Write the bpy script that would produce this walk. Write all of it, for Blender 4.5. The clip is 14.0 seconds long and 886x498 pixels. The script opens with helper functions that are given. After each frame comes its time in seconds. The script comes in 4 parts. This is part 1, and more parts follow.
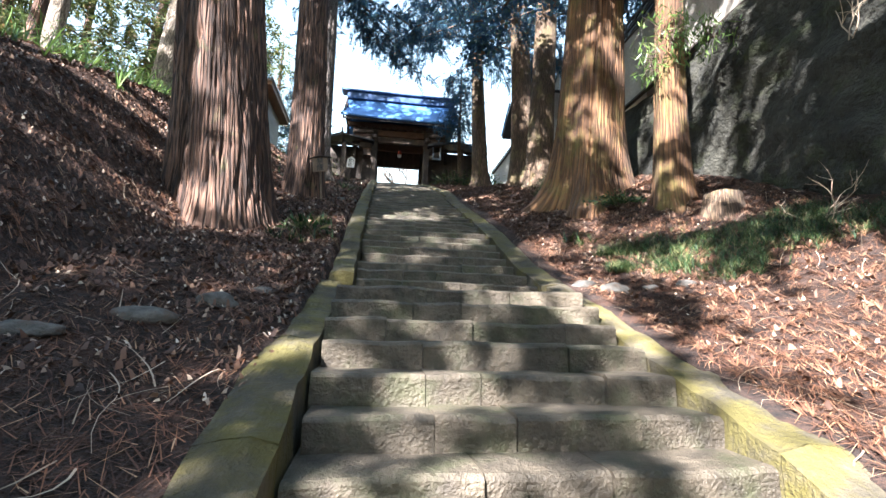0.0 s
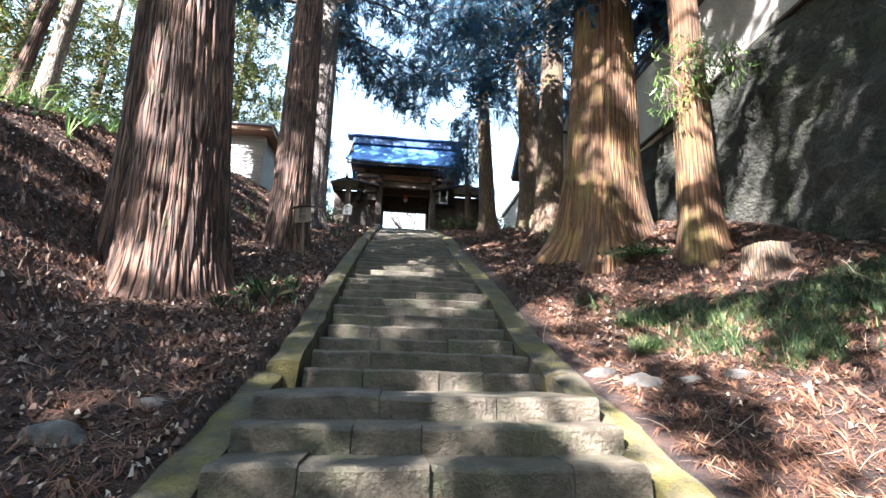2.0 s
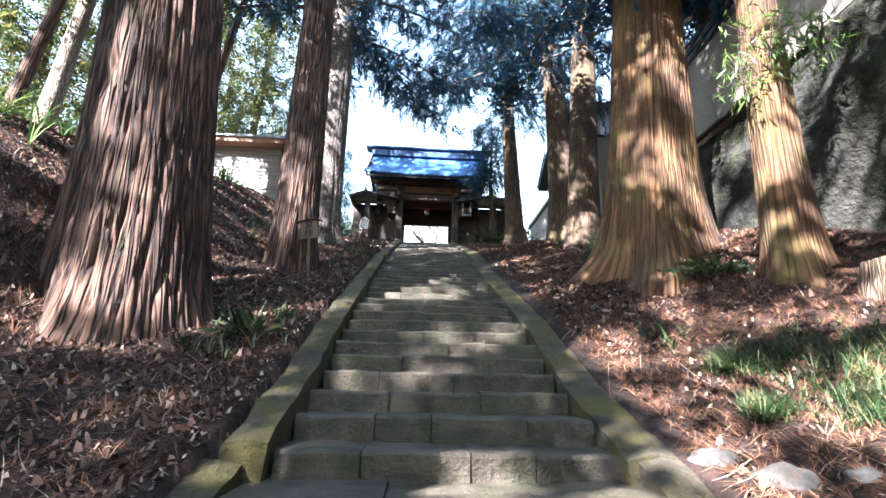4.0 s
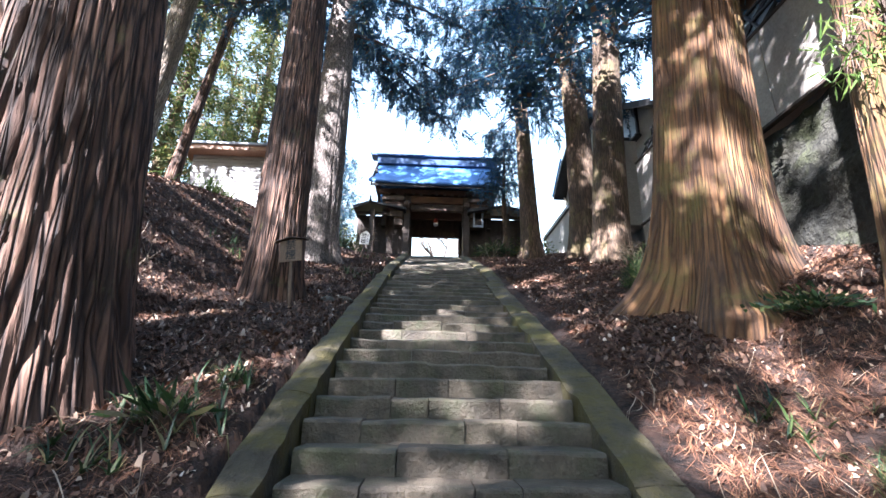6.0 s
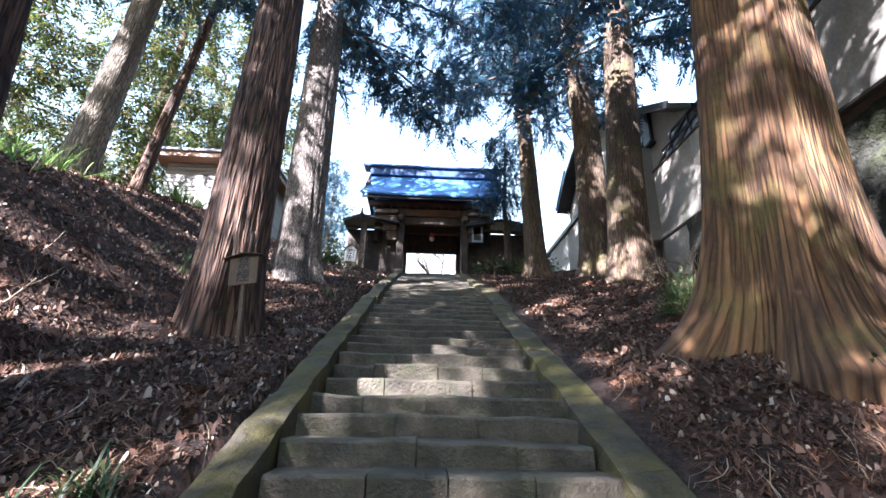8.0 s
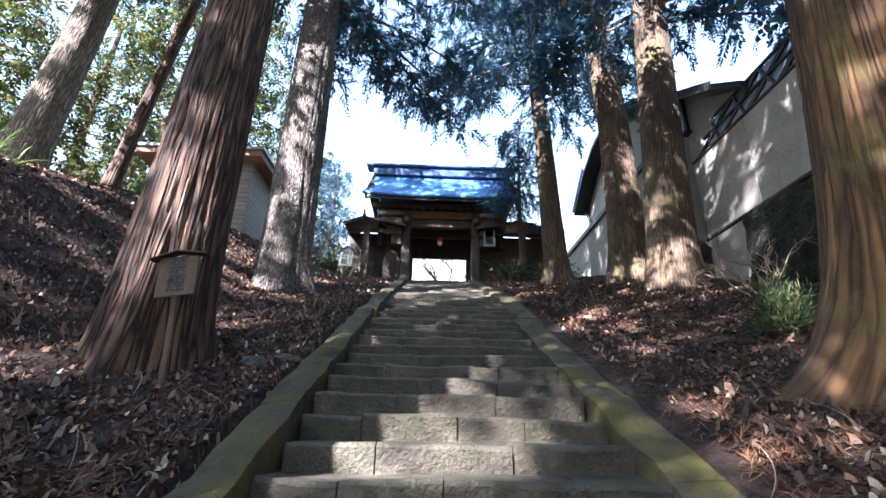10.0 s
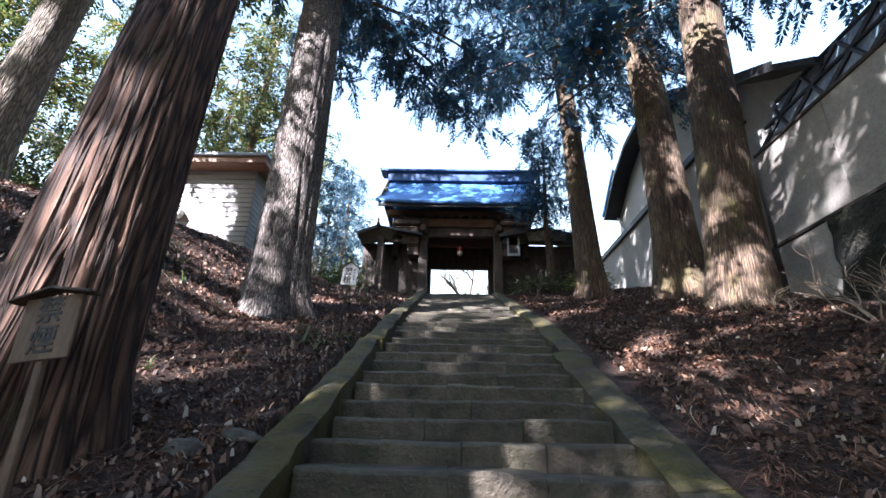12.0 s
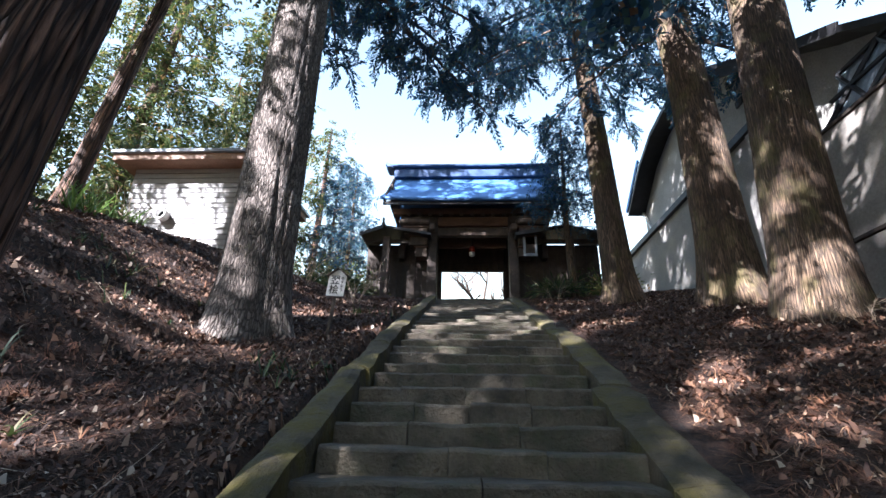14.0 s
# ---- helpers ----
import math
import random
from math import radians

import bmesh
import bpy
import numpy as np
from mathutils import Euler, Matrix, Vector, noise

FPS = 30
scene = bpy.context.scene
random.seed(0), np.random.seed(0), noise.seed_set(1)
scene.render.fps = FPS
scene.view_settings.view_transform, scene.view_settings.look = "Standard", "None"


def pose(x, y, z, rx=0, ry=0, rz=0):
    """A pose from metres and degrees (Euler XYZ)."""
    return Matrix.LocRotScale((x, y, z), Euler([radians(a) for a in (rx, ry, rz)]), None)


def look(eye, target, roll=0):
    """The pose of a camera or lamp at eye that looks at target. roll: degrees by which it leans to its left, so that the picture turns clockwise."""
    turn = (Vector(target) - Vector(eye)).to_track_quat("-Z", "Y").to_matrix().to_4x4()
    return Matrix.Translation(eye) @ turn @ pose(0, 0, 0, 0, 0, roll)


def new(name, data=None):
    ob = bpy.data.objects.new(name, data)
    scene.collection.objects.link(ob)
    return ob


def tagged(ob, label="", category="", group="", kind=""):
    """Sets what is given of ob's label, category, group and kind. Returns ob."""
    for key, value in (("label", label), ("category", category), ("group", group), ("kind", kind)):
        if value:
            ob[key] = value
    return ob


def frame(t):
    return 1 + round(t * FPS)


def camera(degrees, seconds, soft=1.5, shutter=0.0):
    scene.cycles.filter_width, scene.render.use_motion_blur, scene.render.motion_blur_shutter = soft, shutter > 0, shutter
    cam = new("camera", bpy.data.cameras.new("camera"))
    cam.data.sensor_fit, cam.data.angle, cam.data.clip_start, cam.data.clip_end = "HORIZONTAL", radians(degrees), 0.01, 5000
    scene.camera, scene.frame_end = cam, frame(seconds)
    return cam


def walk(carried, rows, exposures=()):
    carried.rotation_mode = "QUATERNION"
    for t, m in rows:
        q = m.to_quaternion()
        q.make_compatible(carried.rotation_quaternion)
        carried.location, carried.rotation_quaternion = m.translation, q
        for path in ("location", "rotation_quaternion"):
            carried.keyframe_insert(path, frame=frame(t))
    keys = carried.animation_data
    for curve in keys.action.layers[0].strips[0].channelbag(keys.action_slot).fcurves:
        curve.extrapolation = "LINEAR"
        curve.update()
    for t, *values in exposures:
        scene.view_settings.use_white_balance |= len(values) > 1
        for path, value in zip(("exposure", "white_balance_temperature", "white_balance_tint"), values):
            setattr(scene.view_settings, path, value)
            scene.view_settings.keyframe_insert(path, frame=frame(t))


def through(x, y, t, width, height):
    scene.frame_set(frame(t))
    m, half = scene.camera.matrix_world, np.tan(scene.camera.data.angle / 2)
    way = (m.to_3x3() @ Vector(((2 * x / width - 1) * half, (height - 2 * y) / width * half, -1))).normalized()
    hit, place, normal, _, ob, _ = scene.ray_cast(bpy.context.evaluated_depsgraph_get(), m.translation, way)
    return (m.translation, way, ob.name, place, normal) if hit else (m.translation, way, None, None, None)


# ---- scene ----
cam = camera(87.8, 14.0)
EXPO, SKY, SUN = 2.82, 0.062, 5.0
PATH = [
    (0, (0.018, 0.164, 1.486), (0.297, 2.113, 1.838), 1.4),
    (0.5, (0.238, 0.386, 1.63), (0.515, 2.327, 2.024), 1.4),
    (1, (0.332, 0.62, 1.695), (0.594, 2.555, 2.128), 1.2),
    (1.5, (0.416, 0.885, 1.836), (0.643, 2.811, 2.325), 1.2),
    (2, (0.533, 1.154, 2.028), (0.739, 3.074, 2.551), 1.3),
    (2.5, (0.506, 1.438, 2.162), (0.678, 3.354, 2.707), 1.3),
    (3, (0.536, 1.706, 2.208), (0.68, 3.621, 2.766), 1.3),
    (5.5, (0.665, 3.384, 2.936), (0.732, 5.291, 3.537), 1.3),
    (6, (0.658, 3.703, 3.07), (0.719, 5.606, 3.682), 1.3),
    (6.5, (0.624, 4.018, 3.231), (0.683, 5.918, 3.853), 1.2),
    (7, (0.656, 4.346, 3.379), (0.737, 6.24, 4.015), 1.3),
    (7.5, (0.631, 4.663, 3.522), (0.714, 6.55, 4.18), 1.3),
    (8, (0.695, 5.102, 3.571), (0.769, 6.983, 4.247), 1.3),
    (10.5, (0.652, 6.943, 4.148), (0.686, 8.812, 4.859), 1.3),
    (11, (0.669, 7.247, 4.289), (0.684, 9.113, 5.007), 1.3),
    (11.5, (0.615, 7.562, 4.473), (0.593, 9.427, 5.196), 1.4),
    (12, (0.693, 7.878, 4.605), (0.648, 9.739, 5.338), 1.4),
    (12.5, (0.668, 8.182, 4.702), (0.599, 10.038, 5.444), 1.3),
    (13, (0.685, 8.475, 4.858), (0.588, 10.331, 5.596), 1.4),
    (13.5, (0.791, 8.772, 5.024), (0.695, 10.63, 5.758), 1.5),
    (14, (0.781, 9.111, 5.126), (0.675, 10.97, 5.858), 1.2),
]
walk(cam, [(t, look(eye, target, roll)) for t, eye, target, roll in PATH],
     exposures=[(0.0, EXPO + 0.60, 5750, 16), (2.5, EXPO + 0.78, 5650, 18), (8.0, EXPO + 0.72, 5500, 22), (11.5, EXPO + 0.42, 5500, 22), (14.0, EXPO + 0.16, 5550, 20)])

# ---- world and sun ----
SUN_TO = Vector((-0.50, -0.62, 0.60)).normalized()     # towards the sun: behind the walker, from the bank side
world = bpy.data.worlds.new("sky")
scene.world = world
world.use_nodes = True
wn, wl = world.node_tree.nodes, world.node_tree.links
sky = wn.new("ShaderNodeTexSky")
sky.sky_type = 'NISHITA'
sky.sun_disc = False
sky.sun_elevation = math.asin(SUN_TO.z)
sky.sun_rotation = math.atan2(SUN_TO.x, SUN_TO.y)
sky.air_density, sky.dust_density, sky.ozone_density = 2.6, 0.6, 1.0
wl.new(sky.outputs[0], wn["Background"].inputs[0])
wn["Background"].inputs[1].default_value = SKY
sun_data = bpy.data.lights.new("sun", 'SUN')
sun_data.energy, sun_data.angle, sun_data.color = SUN, radians(0.55), (1.0, 0.93, 0.82)
sun = new("sun", sun_data)
sun.matrix_world = look((0, 0, 60), Vector((0, 0, 60)) - SUN_TO)


# ---- materials ----
def ramp(nt, fac, stops):
    r = nt.nodes.new("ShaderNodeValToRGB")
    while len(r.color_ramp.elements) < len(stops):
        r.color_ramp.elements.new(0.5)
    for e, (p, c) in zip(r.color_ramp.elements, stops):
        e.position, e.color = p, (*c, 1)
    nt.links.new(fac, r.inputs[0])
    return r.outputs[0]


def noise_node(nt, scale, detail=4.0, stretch=(1, 1, 1), rough=0.6, grain=False):
    """Noise in metres, along the world's axes or along a trunk's own grain."""
    mp = nt.nodes.new("ShaderNodeMapping")
    mp.inputs["Scale"].default_value = stretch
    if grain:
        tc = nt.nodes.new("ShaderNodeAttribute")
        tc.attribute_name = "grain"
        nt.links.new(tc.outputs["Vector"], mp.inputs[0])
    else:
        tc = nt.nodes.new("ShaderNodeNewGeometry")
        nt.links.new(tc.outputs["Position"], mp.inputs[0])
    n = nt.nodes.new("ShaderNodeTexNoise")
    n.inputs["Scale"].default_value, n.inputs["Detail"].default_value, n.inputs["Roughness"].default_value = scale, detail, rough
    nt.links.new(mp.outputs[0], n.inputs["Vector"])
    return n.outputs[0]


def mixc(nt, fac, a, b, mode='MIX'):
    m = nt.nodes.new("ShaderNodeMix")
    m.data_type, m.blend_type = 'RGBA', mode
    for sock, v in ((m.inputs[0], fac), (m.inputs[6], a), (m.inputs[7], b)):
        if isinstance(v, (int, float)):
            sock.default_value = v
        elif isinstance(v, tuple):
            sock.default_value = (*v, 1)
        else:
            nt.links.new(v, sock)
    return m.outputs[2]


def math_node(nt, op, a, b=0.0):
    m = nt.nodes.new("ShaderNodeMath")
    m.operation = op
    for sock, v in zip(m.inputs, (a, b)):
        if isinstance(v, (int, float)):
            sock.default_value = v
        else:
            nt.links.new(v, sock)
    return m.outputs[0]


def mat(name, lo, hi, scale=6.0, stretch=(1, 1, 1), rough=0.85, metal=0.0, bump=0.3, bump_scale=None, spots=None, spot_scale=1.5,
        spot_lim=(0.52, 0.66), rand=0.0, island=False, sheen=None, depth=0.02):
    """A grained surface: two-tone noise, a second tone in larger patches, a bump from finer noise, and a shade of its own for each piece."""
    m = bpy.data.materials.new(name)
    m.use_nodes = True
    nt = m.node_tree
    b = nt.nodes["Principled BSDF"]
    big = noise_node(nt, scale, 5, stretch)
    col = ramp(nt, big, [(0.3, lo), (0.7, hi)])
    fine = noise_node(nt, (bump_scale or scale * 6), 4, stretch, 0.65)
    col = mixc(nt, 0.55, col, ramp(nt, fine, [(0.3, (0.45, 0.45, 0.45)), (0.7, (1, 1, 1))]), 'MULTIPLY')
    if spots:
        s = noise_node(nt, spot_scale, 6, (1, 1, 1), 0.7)
        col = mixc(nt, ramp(nt, s, [(spot_lim[0], (0, 0, 0)), (spot_lim[1], (1, 1, 1))]), col, spots)
    if rand:
        if island:
            g = nt.nodes.new("ShaderNodeNewGeometry")
            rnd = g.outputs["Random Per Island"]
        else:
            g = nt.nodes.new("ShaderNodeObjectInfo")
            rnd = g.outputs["Random"]
        col = mixc(nt, 1.0, col, ramp(nt, rnd, [(0.0, (1 - rand,) * 3), (1.0, (1, 1, 1))]), 'MULTIPLY')
    nt.links.new(col, b.inputs["Base Color"])
    b.inputs["Roughness"].default_value, b.inputs["Metallic"].default_value = rough, metal
    if bump:
        bp = nt.nodes.new("ShaderNodeBump")
        bp.inputs["Strength"].default_value, bp.inputs["Distance"].default_value = bump, depth
        nt.links.new(math_node(nt, 'ADD', fine, big), bp.inputs["Height"])
        nt.links.new(bp.outputs[0], b.inputs["Normal"])
    return m


M_STONE = mat("step_stone", (0.044, 0.035, 0.023), (0.185, 0.150, 0.102), 4.5, bump=0.8, bump_scale=34, spots=(0.06, 0.062, 0.028), spot_scale=2.6, spot_lim=(0.48, 0.66), rand=0.35, rough=0.62, depth=0.04)
M_KERB = mat("kerb_stone", (0.036, 0.030, 0.019), (0.128, 0.107, 0.064), 3.5, bump=0.9, bump_scale=26, spots=(0.098, 0.082, 0.018), spot_scale=2.4, spot_lim=(0.43, 0.60), rand=0.3, rough=0.88, depth=0.03)
M_ROCK = mat("field_stone", (0.06, 0.056, 0.048), (0.16, 0.15, 0.13), 9, bump=0.8, bump_scale=30, spots=(0.10, 0.07, 0.05), spot_scale=5, rough=0.9)
M_SOIL = mat("forest_soil", (0.010, 0.007, 0.005), (0.095, 0.052, 0.035), 15.0, bump=1.0, bump_scale=60, spots=(0.11, 0.055, 0.034), spot_scale=3.0, spot_lim=(0.5, 0.7), rough=0.95, depth=0.07)


def bark(name, dark, lo, hi, grain=15.0, stretch=0.07, moss=(0.13, 0.14, 0.05), moss_lim=(0.60, 0.75), hair=0.8, split=0.92):
    """Fibrous bark: long upright plates with dark cracks between, lichen in patches."""
    m = bpy.data.materials.new(name)
    m.use_nodes = True
    nt = m.node_tree
    b = nt.nodes["Principled BSDF"]
    at = nt.nodes.new("ShaderNodeAttribute")
    at.attribute_name = "grain"
    mp = nt.nodes.new("ShaderNodeMapping")
    mp.inputs["Scale"].default_value = (1, 1, stretch)
    nt.links.new(at.outputs["Vector"], mp.inputs[0])
    bend = nt.nodes.new("ShaderNodeTexNoise")
    bend.inputs["Scale"].default_value, bend.inputs["Detail"].default_value = grain * 0.7, 3.0
    nt.links.new(mp.outputs[0], bend.inputs["Vector"])
    warp = nt.nodes.new("ShaderNodeVectorMath")
    warp.operation = 'MULTIPLY_ADD'
    warp.inputs[1].default_value = (0.9 / grain,) * 3
    nt.links.new(bend.outputs["Color"], warp.inputs[0])
    nt.links.new(mp.outputs[0], warp.inputs[2])
    cells = []
    for feature, out in (('DISTANCE_TO_EDGE', "Distance"), ('F1', "Color")):
        vo = nt.nodes.new("ShaderNodeTexVoronoi")
        vo.feature = feature
        vo.inputs["Scale"].default_value = grain * 1.7
        nt.links.new(warp.outputs[0], vo.inputs["Vector"])
        cells.append(vo.outputs[out])
    crack, shade = cells
    fibre = noise_node(nt, grain * 4, 4, (1, 1, stretch * 1.6), 0.7, True)
    tone = noise_node(nt, 1.4, 4, (1, 1, 0.5))
    col = mixc(nt, ramp(nt, tone, [(0.35, (0, 0, 0)), (0.65, (1, 1, 1))]), lo, hi)
    col = mixc(nt, 1.0, col, ramp(nt, shade, [(0.25, (0.62, 0.60, 0.58)), (0.75, (1.12, 1.10, 1.08))]), 'MULTIPLY')
    col = mixc(nt, hair, col, ramp(nt, fibre, [(0.35, (0.50, 0.48, 0.46)), (0.62, (1, 1, 1))]), 'MULTIPLY')
    col = mixc(nt, ramp(nt, crack, [(0.03, (split, split, split)), (0.17, (0, 0, 0))]), col, dark)
    green = noise_node(nt, 1.9, 6, (1, 1, 0.7), 0.7)
    col = mixc(nt, ramp(nt, green, [(moss_lim[0], (0, 0, 0)), (moss_lim[1], (0.8, 0.8, 0.8))]), col, moss)
    nt.links.new(col, b.inputs["Base Color"])
    b.inputs["Roughness"].default_value = 0.92
    bp = nt.nodes.new("ShaderNodeBump")
    bp.inputs["Strength"].default_value, bp.inputs["Distance"].default_value = 0.9, 0.03
    h = math_node(nt, 'ADD', ramp(nt, crack, [(0.0, (0, 0, 0)), (0.22, (1, 1, 1))]), math_node(nt, 'MULTIPLY', fibre, 0.5))
    nt.links.new(h, bp.inputs["Height"])
    nt.links.new(bp.outputs[0], b.inputs["Normal"])
    return m


M_LIMB = mat("limb_bark", (0.06, 0.04, 0.03), (0.15, 0.11, 0.08), 6, bump=0.3)
M_BARK_DARK = bark("bark_dark", (0.016, 0.009, 0.006), (0.115, 0.064, 0.043), (0.275, 0.162, 0.110), 11, 0.06)
M_BARK_RED = bark("bark_red", (0.032, 0.017, 0.010), (0.105, 0.052, 0.024), (0.26, 0.135, 0.056), 10, 0.05, moss=(0.165, 0.135, 0.036), moss_lim=(0.50, 0.70), hair=0.55, split=0.65)
M_BARK_BROWN = bark("bark_brown", (0.05, 0.035, 0.024), (0.15, 0.098, 0.064), (0.30, 0.205, 0.13), 24, 0.07, moss=(0.175, 0.15, 0.055), moss_lim=(0.50, 0.70))
M_BARK_GREY = bark("bark_grey", (0.06, 0.05, 0.043), (0.22, 0.185, 0.16), (0.42, 0.37, 0.33), 20, 0.2)
M_BARK_PALE = bark("bark_pale", (0.10, 0.08, 0.06), (0.30, 0.25, 0.19), (0.46, 0.40, 0.32), 16, 0.12)
M_WALLSTONE = mat("mossy_wall", (0.014, 0.015, 0.011), (0.052, 0.050, 0.036), 1.8, bump=1.0, bump_scale=9, spots=(0.038, 0.044, 0.018), spot_scale=1.3, rough=0.95, depth=0.15)
M_PANEL = mat("cream_board", (0.34, 0.31, 0.27), (0.44, 0.41, 0.36), 1.2, bump=0.15, bump_scale=18, rough=0.7, rand=0.06)
M_PLASTER = mat("plaster", (0.31, 0.297, 0.275), (0.42, 0.405, 0.375), 1.0, bump=0.2, bump_scale=24, spots=(0.36, 0.34, 0.30), spot_scale=0.9, rough=0.85)
M_WOOD_OLD = mat("old_wood", (0.055, 0.038, 0.028), (0.15, 0.108, 0.08), 5, (1, 1, 0.3), bump=0.4, bump_scale=40, rough=0.8, rand=0.3)
M_WOOD_DARK = mat("dark_wood", (0.035, 0.026, 0.02), (0.085, 0.062, 0.047), 5, bump=0.35, bump_scale=40, rough=0.75, rand=0.2)
M_WOOD_TAN = mat("tan_wood", (0.30, 0.20, 0.13), (0.44, 0.31, 0.21), 4, (1, 1, 0.3), bump=0.3, bump_scale=40, rough=0.7, rand=0.15)
M_ROOF = mat("blue_copper_sheet", (0.055, 0.165, 0.40), (0.085, 0.22, 0.50), 2.5, bump=0.12, bump_scale=20, rough=0.62, rand=0.12)
M_RIDGE = mat("dark_blue_sheet", (0.020, 0.060, 0.16), (0.036, 0.095, 0.23), 3, bump=0.1, rough=0.6)
M_WOOD_RED = mat("reddish_wood", (0.085, 0.045, 0.028), (0.19, 0.105, 0.066), 5, (0.4, 1, 1), bump=0.4, bump_scale=40, rough=0.8, rand=0.25)
M_WOOD_BOARD = mat("weathered_board", (0.13, 0.086, 0.053), (0.23, 0.158, 0.10), 5, (1, 1, 0.3), bump=0.3, bump_scale=40, rough=0.75, rand=0.15)
M_HILL = mat("dry_grass_hillside", (0.115, 0.095, 0.032), (0.20, 0.17, 0.07), 0.35, bump=0.5, bump_scale=3, spots=(0.30, 0.30, 0.12), spot_scale=0.2, rough=0.95)
# Black sheet metal; also the painted shade under the gate eave and wings.
M_BLACK = mat("black_metal_and_shade", (0.012, 0.012, 0.013), (0.03, 0.03, 0.033), 4, bump=0.1, rough=0.55)
M_SIDING = mat("grey_siding", (0.22, 0.215, 0.205), (0.33, 0.32, 0.31), 2.5, (0.3, 0.3, 3), bump=0.15, bump_scale=30, rough=0.6, rand=0.12)
M_SOFFIT = mat("brown_fascia", (0.26, 0.14, 0.08), (0.36, 0.21, 0.13), 3, bump=0.2, rough=0.6)
M_WHITE = mat("white_paint", (0.70, 0.70, 0.68), (0.82, 0.82, 0.80), 5, bump=0.1, rough=0.5)
M_INK = mat("black_ink", (0.01, 0.01, 0.01), (0.025, 0.022, 0.02), 8, bump=0.0, rough=0.6)
M_RED = mat("red_lacquer", (0.55, 0.06, 0.03), (0.75, 0.11, 0.05), 6, bump=0.1, rough=0.5)
M_GLASS_DULL = mat("dull_blue_sheet", (0.30, 0.36, 0.42), (0.42, 0.48, 0.54), 2, (1, 1, 1), bump=0.2, bump_scale=10, rough=0.35, rand=0.15)


def leafy(name, stops, rough=0.55, through=0.35):
    """Leaves: every leaf takes its own shade, and some light passes through."""
    m = bpy.data.materials.new(name)
    m.use_nodes = True
    nt = m.node_tree
    b = nt.nodes["Principled BSDF"]
    g = nt.nodes.new("ShaderNodeNewGeometry")
    col = ramp(nt, g.outputs["Random Per Island"], stops)
    patch = noise_node(nt, 0.7, 3)
    col = mixc(nt, 0.7, col, ramp(nt, patch, [(0.3, (0.45, 0.45, 0.45)), (0.7, (1, 1, 1))]), 'MULTIPLY')
    nt.links.new(col, b.inputs["Base Color"])
    b.inputs["Roughness"].default_value = rough
    if through:
        t = nt.nodes.new("ShaderNodeBsdfTranslucent")
        nt.links.new(col, t.inputs[0])
        mix = nt.nodes.new("ShaderNodeMixShader")
        mix.inputs[0].default_value = through
        nt.links.new(b.outputs[0], mix.inputs[1])
        nt.links.new(t.outputs[0], mix.inputs[2])
        nt.links.new(mix.outputs[0], nt.nodes["Material Output"].inputs[0])
    return m


# Blue fringe of the sky behind the needles is put into their colour.
M_LEAF_SKYTINT = leafy("sky_tinted_needles", [(0.0, (0.022, 0.062, 0.11)), (0.6, (0.055, 0.130, 0.22)), (0.93, (0.10, 0.19, 0.15)), (1.0, (0.24, 0.12, 0.06))], through=0.55)
# Yellow-green copy with the warm tone of sunlight in its base colour.
M_LEAF_SUNNY = leafy("sunlit_tone_needles", [(0.0, (0.035, 0.065, 0.022)), (0.6, (0.095, 0.13, 0.036)), (0.9, (0.20, 0.19, 0.05)), (1.0, (0.30, 0.17, 0.07))], through=0.4)
M_LITTER = leafy("fallen_leaves", [(0.0, (0.036, 0.018, 0.011)), (0.5, (0.125, 0.060, 0.033)), (0.82, (0.215, 0.115, 0.064)), (0.95, (0.30, 0.21, 0.145)), (1.0, (0.46, 0.39, 0.31))], 0.7, 0.0)
M_FROND = leafy("dry_cedar_fronds", [(0.0, (0.035, 0.015, 0.009)), (0.5, (0.125, 0.052, 0.026)), (0.85, (0.25, 0.110, 0.052)), (1.0, (0.40, 0.25, 0.14))], 0.8, 0.0)
M_GRASS = leafy("grass_blades", [(0.0, (0.012, 0.035, 0.012)), (0.6, (0.045, 0.095, 0.026)), (0.8, (0.11, 0.15, 0.045)), (1.0, (0.30, 0.24, 0.12))], 0.5, 0.3)
M_PALE = leafy("bleached_leaves", [(0.0, (0.20, 0.12, 0.075)), (0.6, (0.38, 0.27, 0.18)), (1.0, (0.58, 0.48, 0.37))], 0.6, 0.0)
M_DRY = leafy("dry_stalks", [(0.0, (0.24, 0.17, 0.11)), (1.0, (0.50, 0.40, 0.29))], 0.7, 0.0)
M_BAMBOO = leafy("bamboo_leaves", [(0.0, (0.07, 0.15, 0.03)), (1.0, (0.22, 0.33, 0.08))], 0.4, 0.35)


# ---- mesh helpers ----
def part(name, bm, material, parent=None, label="", smooth=False):
    me = bpy.data.meshes.new(name)
    bm.to_mesh(me)
    bm.free()
    if smooth:
        for p in me.polygons:
            p.use_smooth = True
    me.materials.append(material)
    ob = new(name, me)
    if parent is not None:
        ob.parent = parent
    if label:
        ob["label"] = label
    return ob


def mesh_part(name, verts, faces, material, parent=None, label="", smooth=False):
    me = bpy.data.meshes.new(name)
    me.from_pydata(verts, [], faces)
    me.update()
    if smooth:
        me.polygons.foreach_set("use_smooth", [True] * len(me.polygons))
    me.materials.append(material)
    ob = new(name, me)
    if parent is not None:
        ob.parent = parent
    if label:
        ob["label"] = label
    return ob


def thing(name, place, label, category, group="", kind=""):
    e = new(name)
    e.location = place
    e.empty_display_size = 0.1
    bpy.context.view_layer.update()
    return tagged(e, label, category, group, kind)


